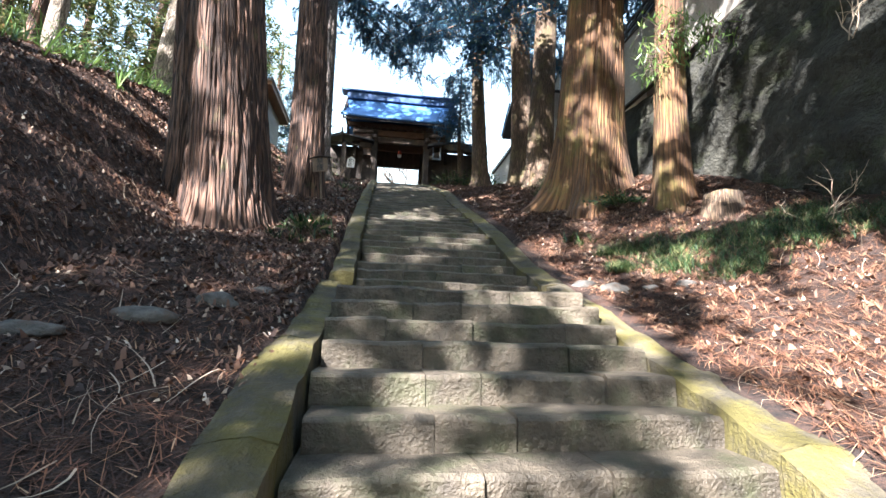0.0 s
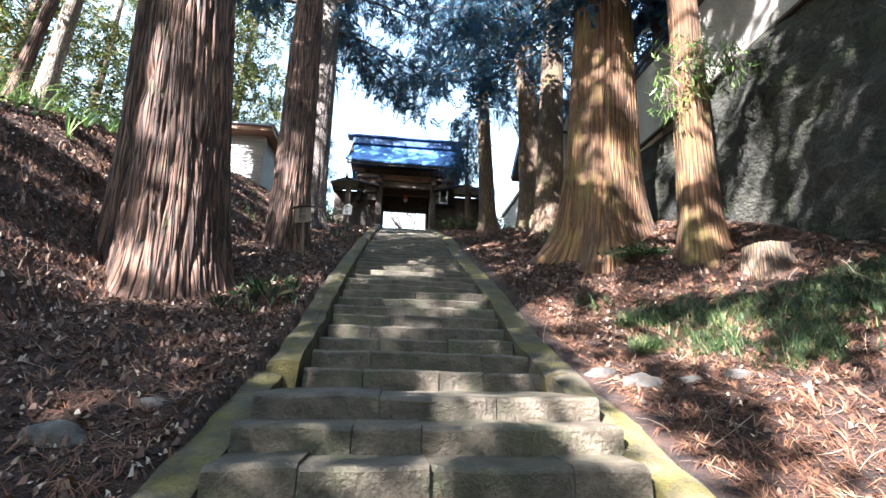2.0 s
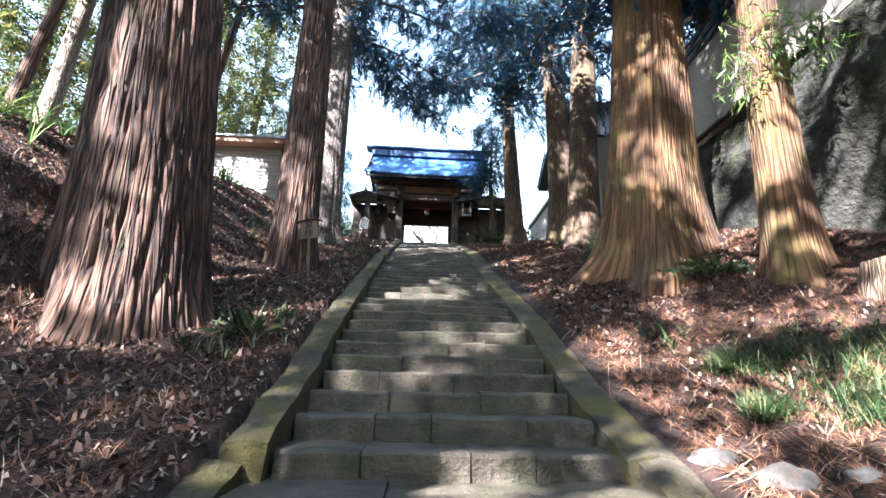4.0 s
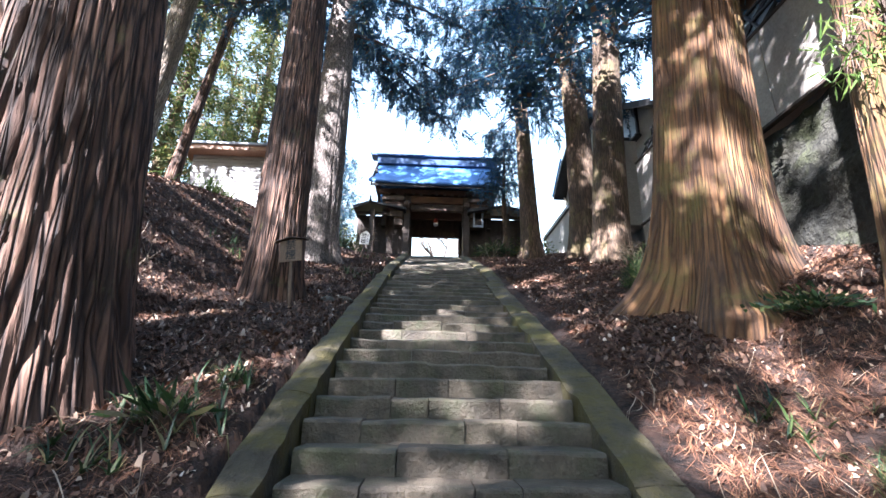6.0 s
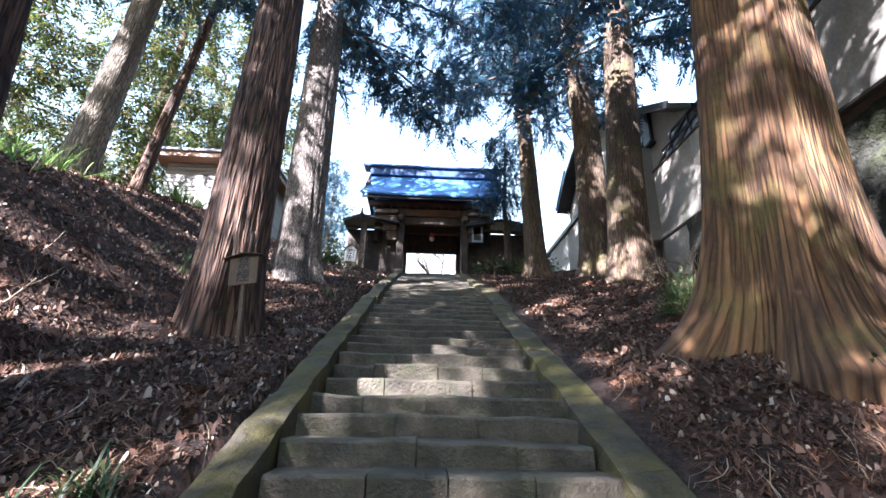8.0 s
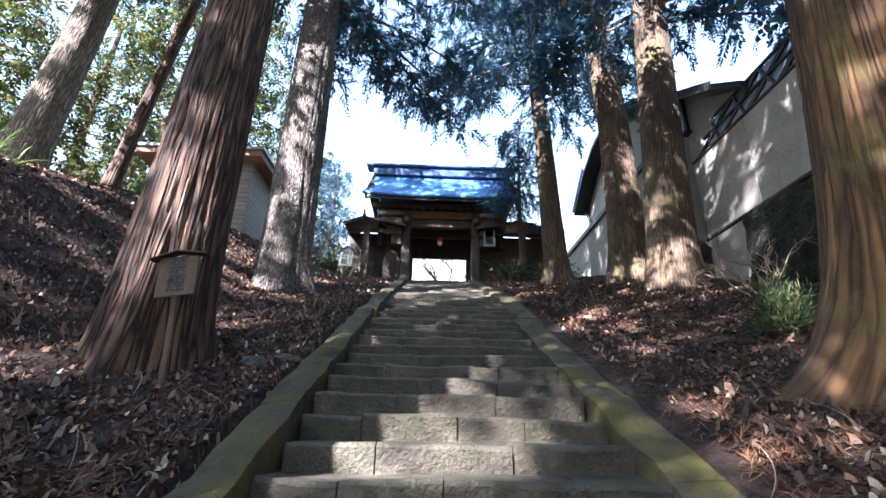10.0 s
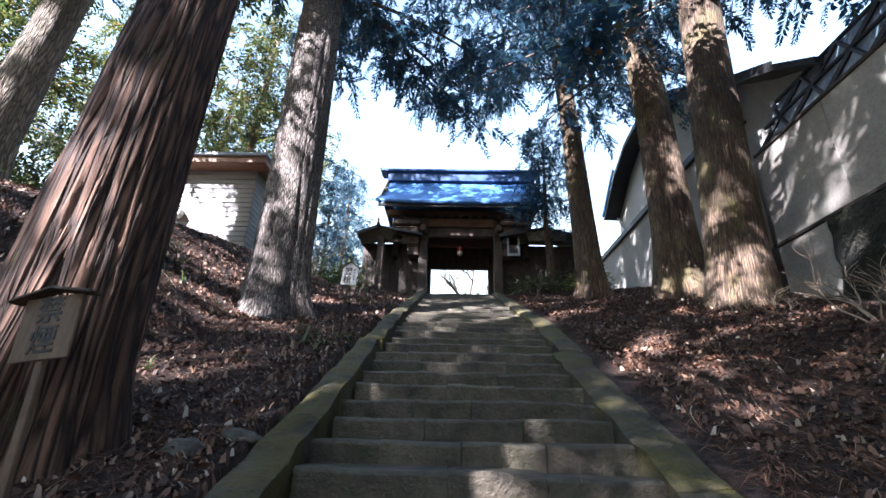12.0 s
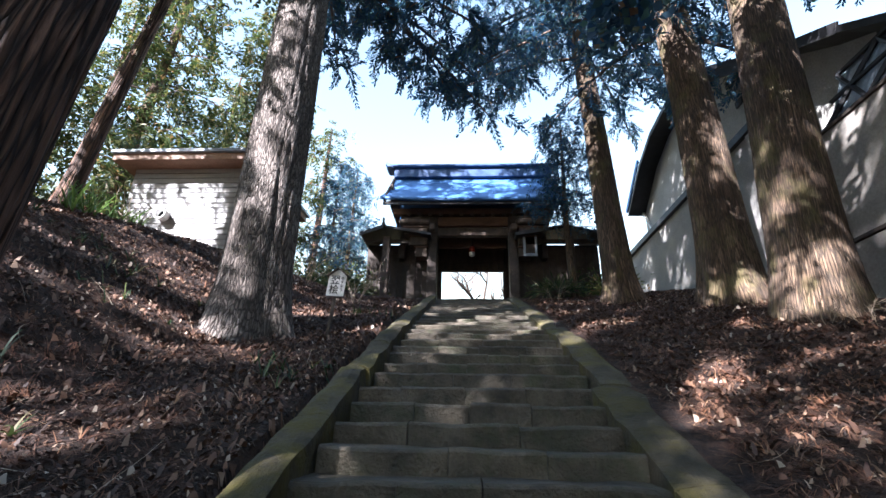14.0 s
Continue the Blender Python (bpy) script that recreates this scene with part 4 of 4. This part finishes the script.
# ---- shed vent ----
vent = thing("vent_hood", (-7.4, 19.95, 10.35), "round white vent hood on the shed wall", "vent")
v, f = lathe([(0.16, 0), (0.16, 0.22), (0.13, 0.22), (0.13, 0.02)], 18)
mesh_part("hood", [pose(0, 0.02, 0, 90) @ Vector(p) for p in v], f, M_WHITE, vent)
v, f = lathe([(0.125, 0.0), (0.125, 0.03)], 18)
mesh_part("opening", [pose(0, 0.0, 0, 90) @ Vector(p) for p in v], f, M_BLACK, vent, "dark opening")

# ---- trees on the bank, behind the walker, and behind the gate ----
FOREST = [(-6.6, 13.8, 0.34, 17, M_BARK_PALE, 1.0, 8.0, 20, 3.0), (-10.2, 14.5, 0.26, 16, M_BARK_PALE, 0.5, 7.0, 18, 3.0), (-7.6, 17.2, 0.19, 14, M_BARK_DARK, 1.3, 7.5, 18, 2.8), (-9.3, 12.5, 0.16, 13, M_BARK_DARK, 1.0, 6.5, 16, 3.2),
          (-12.0, 23.0, 0.28, 15, M_BARK_BROWN, 0.8, 1.0, 46, 4.0), (-9.8, 27.0, 0.28, 16, M_BARK_BROWN, 0.6, 1.0, 46, 4.0), (-16.0, 20.0, 0.25, 15, M_BARK_DARK, 0.2, 1.0, 46, 4.0),
          (-17.5, 27.0, 0.28, 16, M_BARK_DARK, 0.3, 1.5, 22, 4.2), (-13.5, 31.0, 0.28, 15, M_BARK_DARK, 0.3, 1.5, 22, 4.2), (-8.0, 33.0, 0.26, 13, M_BARK_DARK, 0.2, 1.5, 20, 3.8), (-22.0, 23.0, 0.26, 15, M_BARK_DARK, 0.2, 1.5, 20, 4.2),
          (-15.0, 14.5, 0.24, 14, M_BARK_BROWN, 0.3, 3.0, 18, 3.4)]
for k, (x, y, r, h, skin, lean_x, low, count, reach) in enumerate(FOREST):
    z = ground_z(x, y)
    tree([(x, y, z - 0.3), (x + 0.25 * lean_x, y, z + 2.5), (x + 0.9 * lean_x, y, z + h * 0.6), (x + 1.2 * lean_x, y, z + h)], [r, r * 0.9, r * 0.6, 0.05], skin, "slender pale-barked bank tree with high foliage" if low > 5 else "bank tree with sunlit yellow-green foliage",
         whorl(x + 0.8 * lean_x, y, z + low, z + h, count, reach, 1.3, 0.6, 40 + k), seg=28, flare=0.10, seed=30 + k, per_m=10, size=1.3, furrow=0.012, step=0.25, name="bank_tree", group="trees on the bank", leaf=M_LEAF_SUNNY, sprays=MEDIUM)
BEHIND = [(-9.5, -6.5, 5, 30), (-13.5, -3.0, 13, 10), (-12.0, 3.5, 11, 10), (-14.5, -10.5, 5, 24), (-17.5, 1.5, 9, 18), (-7.0, 1.8, 12, 9), (-3.8, 0.2, 11, 14), (-10.5, -1.0, 13, 9), (-17.0, -6.0, 6, 22), (-1.2, -4.2, 13, 36), (2.4, -3.6, 13, 38), (4.6, -0.6, 13, 32), (-7.5, -4.5, 5, 18)]
for k, (x, y, low, count) in enumerate(BEHIND):
    z = ground_z(x, y)
    tree([(x, y, z - 0.3), (x, y, z + 3), (x, y, z + (29 if x > -4 else 24))], [0.40, 0.36, 0.06], M_BARK_DARK, "tall cedar behind the foot of the stairs", whorl(x, y, z + low, z + (28.5 if x > -4 else 23.5), count, 4.0, 1.4, 0.45, 70 + k) + (whorl(x, y, z + 17, z + 27, 22, 3.6, 1.2, 0.5, 170) if k == 6 else []), seg=24, flare=0.12,
         seed=60 + k, per_m=8.5, size=1.45, furrow=0.012, step=0.35, group="cedars behind the walker")
# Unseen trees added to cut the low sky light falling on the risers.
SKY_BLOCKERS = [(-19, -13), (-13.5, -16), (-8, -15), (-3.5, -16.5), (1, -14.5), (5.5, -16), (10, -14), (15, -11), (18, -4), (-22, -6), (16, -18)]
for k, (x, y) in enumerate(SKY_BLOCKERS):
    z = ground_z(x, y) if x < 7 else 8.0
    tree([(x, y, z - 0.3), (x, y, z + 3), (x, y, z + 12)], [0.3, 0.26, 0.05], M_BARK_DARK, "unseen dense low-branched cedar added to block low sky light", whorl(x, y, z + 0.8, z + 11.5, 26, 4.0, 1.4, 0.7, 120 + k), seg=16, flare=0.12,
         seed=120 + k, per_m=6, size=1.9, furrow=0.01, step=0.5, group="cedars behind the walker")
for k, (x, y, h, z0) in enumerate(((-4.3, 27.5, 6.8, 2.0), (4.1, 23.0, 6.4, 2.6), (-5.6, 29.0, 8.0, 2.0))):
    z = ground_z(x, y)
    tree([(x, y, z - 0.2), (x - 0.1, y, z + 2.5), (x, y, z + h)], [0.11, 0.09, 0.03], M_BARK_BROWN, "small garden conifer beside the gate", whorl(x, y, z + z0, z + h, 30, 1.35, 0.25, 0.30, 90 + k, top_r=0.45), seg=14, flare=0.05,
         seed=90 + k, per_m=26, size=0.6, furrow=0.004, step=0.3, name="garden_conifer", group="garden conifers by the gate", sprays=MEDIUM)


def bare_tree(base, height, seed, label, name="bare_shrub", group="leafless shrubs", radius=0.02, forks=3, spread_=0.55, skin=None, stems=5):
    """A leafless shrub or tree: stems that fork into thin bent twigs."""
    r = random.Random(seed)
    t = thing(name, base, label, "shrub" if height < 3 else "tree", group)
    rods = []

    def grow(p, d, ln, rad, level):
        pts, rr = [p], [rad]
        for k in range(4):
            d = (d + Vector((r.gauss(0, 0.22), r.gauss(0, 0.22), r.gauss(0.03, 0.15)))).normalized()
            p = p + d * ln / 4
            pts.append(p)
            rr.append(rad * (1 - 0.12 * (k + 1)))
        rods.append(tube(pts, rr, 5))
        if level:
            for _ in range(forks):
                q = pts[r.randrange(2, 5)]
                nd = (d + Vector((r.gauss(0, spread_), r.gauss(0, spread_), r.gauss(0.1, spread_ * 0.7)))).normalized()
                grow(q, nd, ln * r.uniform(0.5, 0.8), rad * 0.55, level - 1)
    for _ in range(stems):
        a = r.uniform(0, 6.28)
        grow(Vector((0.05 * math.cos(a), 0.05 * math.sin(a), -0.1)), Vector((0.45 * math.cos(a), 0.45 * math.sin(a), 1)).normalized() if stems > 1 else Vector((0.08, 0, 1)), height * r.uniform(0.4, 0.6), radius, 2 if height < 3 else 3)
    v, f = merge(rods)
    mesh_part("twig_work", v, f, skin or M_DRY, t)
    return t


def at_ground(x, y, dz=0.0):
    return (x, y, ground_z(x, y) + dz)


bare_tree(at_ground(5.45, 5.0), 1.0, 3, "pale leafless shrub before the mossy wall", stems=4, radius=0.010, forks=2)
bare_tree(at_ground(5.5, 13.0), 1.3, 4, "tangled pale leafless shrub at the foot of the wall", stems=8, radius=0.014)
bare_tree(at_ground(5.2, 15.0), 0.6, 5, "small leafless shrub by the cedar roots", stems=4, radius=0.008)
bare_tree(at_ground(5.4, 14.4), 0.7, 15, "thin leafless shrub by the cedar roots", stems=5, radius=0.008)
bare_tree(at_ground(-5.6, 16.8), 1.3, 6, "pale dry stems on the bank crest", stems=6, radius=0.011, forks=2)
bare_tree(at_ground(-4.5, 10.6), 1.0, 7, "thin dry stems on the leafy bank", stems=3, radius=0.006, forks=2)
bare_tree(at_ground(-2.9, 8.9), 0.9, 8, "thin dry stem on the leafy bank", stems=2, radius=0.006, forks=2)
bare_tree(at_ground(-1.9, 19.5), 1.2, 9, "dry shrub beside the upper steps", stems=7, radius=0.008)
bare_tree(at_ground(-3.6, 21.0), 1.5, 10, "dry shrub before the gate wing", stems=8, radius=0.009)
bare_tree(at_ground(3.2, 21.5), 0.8, 12, "dry shrub beside the upper steps", stems=6, radius=0.006)
bare_tree(at_ground(1.6, 33.0), 5.0, 13, "bare garden tree seen through the gate", name="bare_tree", group="leafless trees", stems=1, radius=0.13, forks=5, skin=M_LIMB)
bare_tree(at_ground(6.5, 5.2, 2.4), 1.2, 14, "dry twigs growing out of the mossy wall", stems=3, radius=0.01, forks=2)


# ---- litter, grass, stones ----
def strips(n, place, length, width, curl, rise, seed, steps=3, fan=1):
    """Thin bent strips lying on or rising from the ground, in fans that share a foot."""
    g = np.random.default_rng(seed)
    x, y = place(g, n)
    heading = g.uniform(0, 2 * np.pi, n)
    if fan > 1:
        x, y = np.repeat(x, fan), np.repeat(y, fan)
        heading = np.repeat(heading, fan) + g.normal(0, 0.28 if rise < 0.6 else 2.5, n * fan)
    m = len(x)
    ln = length * g.uniform(0.45, 1.3, m)
    wd = width * g.uniform(0.6, 1.4, m)
    bend = g.normal(0, curl, m)
    up = rise * g.uniform(0.3, 1.2, m)
    z = on_ground(x, y)
    rows = []
    px, py = x.copy(), y.copy()
    for k in range(steps + 1):
        t = k / steps
        a = heading + bend * t
        if k:
            px, py = px + np.cos(a) * ln / steps * (1 - 0.5 * min(rise, 1)), py + np.sin(a) * ln / steps * (1 - 0.5 * min(rise, 1))
        h = on_ground(px, py) + 0.012 + ln * up * (t - (0.55 if rise > 0.5 else 0.8) * t * t)
        w = wd * (1 - 0.75 * t)
        rows.append((np.stack([px - np.sin(a) * w, py + np.cos(a) * w, h], 1), np.stack([px + np.sin(a) * w, py - np.cos(a) * w, h + 0.3 * w], 1)))
    verts = np.stack([p for r in rows for p in r], 1)          # m, 2*(steps+1), 3
    base = np.arange(m)[:, None] * (2 * (steps + 1))
    quads = np.concatenate([base + np.array([[2 * k, 2 * k + 1, 2 * k + 3, 2 * k + 2]]) for k in range(steps)], 0)
    return verts.reshape(-1, 3), quads


def quads_object(name, verts, quads, material, label, category):
    me = bpy.data.meshes.new(name)
    me.vertices.add(len(verts))
    me.vertices.foreach_set("co", verts.astype(np.float32).ravel())
    me.loops.add(quads.size)
    me.loops.foreach_set("vertex_index", quads.astype(np.int32).ravel())
    me.polygons.add(len(quads))
    me.polygons.foreach_set("loop_start", np.arange(0, quads.size, 4, dtype=np.int32))
    me.polygons.foreach_set("loop_total", np.full(len(quads), 4, dtype=np.int32))
    me.update(calc_edges=True)
    me.materials.append(material)
    return tagged(new(name, me), label, category, kind="stuff")


def slopes(g, n, near=0.25, bank=0.58):
    """Points on both slopes beside the stairs, thicker near the walked stretch."""
    side = g.random(n) < bank
    u = g.random(n)
    x = np.where(side, -0.72 - 6.6 * u ** 1.2, 2.39 + 4.0 * u ** 1.15)
    y = np.where(g.random(n) < near, g.uniform(-0.5, 9.5, n), g.uniform(2, 22.5, n))
    return x, y


def frond_slopes(g, n):
    """Fallen fronds: most on the wall side, few on the bare soil beside the lowest steps."""
    x, y = slopes(g, n, 0.35, 0.28)
    return x, np.where((x < 0) & (y < 3.5), y + 6.0, y)


def leafy_slopes(g, n):
    """Fallen leaves lie on the bank, and above the grass on the wall side."""
    side = g.random(n) < 0.74
    x = np.where(side, -0.54 - 6.6 * g.random(n) ** 1.1, 2.5 + 3.9 * g.random(n))
    y = np.where(side, 2.5 + 19.0 * g.random(n) ** 0.8, g.uniform(7.5, 21.5, n))
    return x, y


def upper_slopes(g, n):
    """Broad leaves gather on the upper half of both slopes."""
    side = g.random(n) < 0.62
    x = np.where(side, -0.54 - 5.6 * g.random(n) ** 1.1, 2.45 + 3.6 * g.random(n))
    return x, 8.0 + 14.0 * g.random(n)


def all_slopes(g, n):
    """Both slopes, thickest on the bank beside the walked stretch."""
    side = g.random(n) < 0.68
    x = np.where(side, -0.6 - 5.6 * g.random(n) ** 1.2, 2.4 + 3.9 * g.random(n))
    return x, np.where(g.random(n) < 0.38, g.uniform(2.5, 10, n), g.uniform(4, 22, n))


def clumps(spots):
    def place(g, n):
        c = np.array(spots)
        k = g.integers(0, len(c), n)
        return c[k, 0] + g.normal(0, 1, n) * c[k, 2], c[k, 1] + g.normal(0, 1, n) * c[k, 2] * 0.8
    return place


v, q = strips(120000, slopes, 0.15, 0.0032, 0.4, 0.2, 1, 1)
quads_object("needle_litter", v, q, M_FROND, "thick red-brown carpet of fallen cedar needles", "leaf litter")
v, q = strips(9000, frond_slopes, 0.21, 0.0036, 0.55, 0.4, 2, 2, 10)
quads_object("cedar_fronds", v, q, M_FROND, "curled dry red-brown cedar fronds on the ground", "leaf litter")
v, q = strips(56000, leafy_slopes, 0.050, 0.0115, 0.5, 1.0, 3, 2)
quads_object("leaf_litter", v, q, M_LITTER, "scattered dry brown and pale fallen leaves", "leaf litter")
v, q = strips(15000, upper_slopes, 0.085, 0.021, 0.6, 1.1, 8, 2)
quads_object("broad_leaf_litter", v, q, M_LITTER, "curled brown broad leaves on the upper bank", "leaf litter")
v, q = strips(7500, all_slopes, 0.055, 0.0125, 0.7, 0.9, 9, 2)
quads_object("bleached_leaf_litter", v, q, M_PALE, "scattered pale bleached fallen leaves", "leaf litter")
v, q = strips(9000, all_slopes, 0.085, 0.018, 0.8, 1.2, 10, 2)
quads_object("curled_leaf_litter", v, q, M_LITTER, "curled dark brown fallen leaves", "leaf litter")
v, q = strips(1100, slopes, 0.55, 0.0042, 0.8, 0.16, 4, 6)
quads_object("dry_twigs", v, q, M_DRY, "thin pale dry twigs lying on the slope", "twigs")
v, q = strips(1400, clumps([(4.2, 4.9, 0.2), (4.7, 5.2, 0.22), (3.7, 5.5, 0.22), (5.2, 4.9, 0.25), (4.3, 5.9, 0.25), (5.6, 5.4, 0.25), (3.4, 6.3, 0.14), (3.1, 5.6, 0.08), (5.9, 4.2, 0.25), (4.9, 5.6, 0.3), (5.7, 4.7, 0.3), (3.9, 6.4, 0.25)]), 0.25, 0.0034, 0.5, 1.0, 5, 3, 9)
quads_object("grass", v, q, M_GRASS, "green grass clumps below the mossy wall", "grass")
v, q = strips(130, clumps([(3.25, 7.0, 0.2), (-0.95, 7.0, 0.16), (-1.2, 6.7, 0.16), (-0.9, 7.6, 0.1), (-1.0, 17.5, 0.3), (-0.9, 13.6, 0.2), (-3.6, 14.2, 0.4), (-3.2, 12.2, 0.4)]), 0.28, 0.009, 0.5, 1.1, 6, 4, 5)
quads_object("broad_grass", v, q, M_GRASS, "broad green blades beside the steps", "grass")
v, q = strips(90, clumps([(-5.3, 15.3, 0.35), (-5.7, 16.6, 0.4), (-5.6, 10.5, 0.6), (-5.4, 7.8, 0.5), (-5.8, 9.2, 0.5), (-6.0, 12.0, 0.5)]), 0.9, 0.012, 0.5, 1.2, 7, 5, 6)
quads_object("bamboo_grass", v, q, M_BAMBOO, "yellow-green bamboo grass along the bank crest", "grass")


def rock(place, size, seed, label, flat=0.6):
    bm = bmesh.new()
    bmesh.ops.create_icosphere(bm, subdivisions=3, radius=1.0)
    for v_ in bm.verts:
        p = v_.co.copy()
        k = 1 + 0.28 * noise.noise(p * 1.3 + Vector((seed, 0, 0))) + 0.10 * noise.noise(p * 3.5 + Vector((0, seed, 0)))
        v_.co = Vector((p.x * size[0] * k, p.y * size[1] * k, max(p.z, -0.5) * size[2] * k))
    return tagged(part("rock", bm, M_ROCK, None, smooth=True), label, "rock", "loose stones beside the stairs"), place


for (x, y), size, seed in (((2.66, 5.0), (0.24, 0.16, 0.13), 1), ((2.28 + 0.15, 5.25), (0.2, 0.14, 0.10), 2), ((3.1, 4.95), (0.14, 0.1, 0.08), 3), ((3.45, 4.85), (0.17, 0.1, 0.08), 4), ((-0.9, 10.85), (0.16, 0.12, 0.10), 5), ((-0.68, 11.1), (0.18, 0.10, 0.07), 6),
                          ((-1.2, 3.95), (0.22, 0.14, 0.11), 7), ((-1.5, 3.45), (0.3, 0.16, 0.09), 8), ((-1.85, 3.0), (0.26, 0.14, 0.07), 9), ((-1.0, 4.5), (0.2, 0.1, 0.06), 10), ((-0.85, 13.0), (0.12, 0.08, 0.05), 11)):
    ob, _ = rock(None, tuple(0.78 * c for c in size), seed, "half-buried grey field stone among the litter")
    ob.location = (x, y, ground_z(x, y) - 0.02)

# ---- stump ----
stump = thing("tree_stump", at_ground(5.45, 6.6), "sawn pale tree stump among grass", "stump")
v, f, gr = trunk_mesh([(0, 0, -0.3), (0.02, 0, 0.1), (0.03, 0, 0.30)], [0.27, 0.22, 0.21], 40, 0.08, 5, 4, 0.02, 0.05)
set_grain(mesh_part("bark", v, f[:-1], M_BARK_BROWN, stump, smooth=True), gr)
v, f = lathe([(0.205, 0.27), (0.19, 0.31), (0.06, 0.315)], 28)
mesh_part("cut_face", [Vector((p[0] + 0.03, p[1], p[2])) for p in v], f, M_WOOD_TAN, stump, "pale sawn face")


# ---- leafy shrubs ----
def leafy_bush(base, size, count, material, label, leaf=(0.07, 0.014), seed=1, name="leafy_bush"):
    r = np.random.default_rng(seed)
    t = thing(name, base, label, "bush", "green bushes")
    p = r.normal(0, 0.45, (count, 3)) * np.array(size)
    p[:, 2] = np.abs(p[:, 2]) + 0.02
    d = p / np.linalg.norm(p, axis=1, keepdims=True) + r.normal(0, 0.5, (count, 3))
    if name == "bamboo_sprig":                # drooping leaves along loose twigs
        p[:, 2] = r.uniform(-0.8, 1.0, count) * size[2]
        p[:, :2] = np.repeat(p[::6, :2], 6, 0)[:count] + r.normal(0, 0.06, (count, 2))
        d = r.normal(0, 0.45, (count, 3)) + np.array([0.0, 0.0, -0.75])
    d /= np.linalg.norm(d, axis=1, keepdims=True)
    w = np.cross(d, r.normal(0, 1, (count, 3)))
    w /= np.linalg.norm(w, axis=1, keepdims=True)
    ln = leaf[0] * r.uniform(0.6, 1.4, (count, 1))
    q = np.stack([p, p + d * ln * 0.5 + w * leaf[1], p + d * ln, p + d * ln * 0.5 - w * leaf[1]], 1)
    leaves_part("foliage", q, count, material, t)
    rods = [tube([(0, 0, -0.1), tuple(p[k] * 0.5), tuple(p[k])], [0.008, 0.005, 0.002], 4) for k in range(0, count, max(1, count // 40))]
    v, f = merge([([Vector(c) for c in v_], f_) for v_, f_ in rods])
    mesh_part("stem_work", v, f, M_LIMB, t)
    return t


leafy_bush(at_ground(4.35, 11.3), (0.28, 0.25, 0.5), 2600, M_GRASS, "dark green bush beside the big cedar", (0.10, 0.006), 3)
leafy_bush(at_ground(4.7, 8.3), (0.5, 0.3, 0.16), 500, M_GRASS, "low green plants among the cedar roots", (0.10, 0.02), 4)
leafy_bush(at_ground(-1.05, 7.0), (0.22, 0.2, 0.16), 60, M_GRASS, "small broad-leaved plant by the kerb", (0.2, 0.02), 5)
leafy_bush((5.35, 7.35, 7.1), (0.55, 0.4, 0.6), 300, M_BAMBOO, "hanging bamboo leaves around the slender cedar", (0.20, 0.014), 6, "bamboo_sprig")
leafy_bush((6.1, 7.3, 7.2), (0.5, 0.35, 0.5), 200, M_BAMBOO, "bamboo leaves over the wall edge", (0.20, 0.014), 7, "bamboo_sprig")
leafy_bush((4.9, 7.4, 6.6), (0.25, 0.25, 0.5), 140, M_BAMBOO, "hanging bamboo leaves beside the slender cedar", (0.18, 0.012), 8, "bamboo_sprig")
leafy_bush((3.5, 22.6, 9.0), (0.7, 0.5, 0.3), 500, M_GRASS, "blue-green strap-leaved plants beside the gate", (0.3, 0.02), 9)
for k, (x, y, s) in enumerate(((-3.2, 24.0, 1.0), (-4.6, 25.5, 1.5), (-2.7, 26.5, 1.3), (5.3, 23.3, 0.9), (6.0, 25.5, 1.2), (-6.0, 28.0, 2.0), (-8.5, 27.0, 2.2), (-11.5, 23.5, 2.2), (-14.0, 19.0, 2.2), (-10.5, 26.0, 2.6), (-16.5, 24.0, 2.8), (-13.0, 16.5, 1.8))):
    leafy_bush(at_ground(x, y), (s, s * 0.8, s * 0.9), int(1500 * min(s, 2)), M_LEAF_SUNNY, "sunlit yellow-green garden shrub", (0.12 * max(1, s * 0.7), 0.03 * max(1, s * 0.7)), 20 + k)
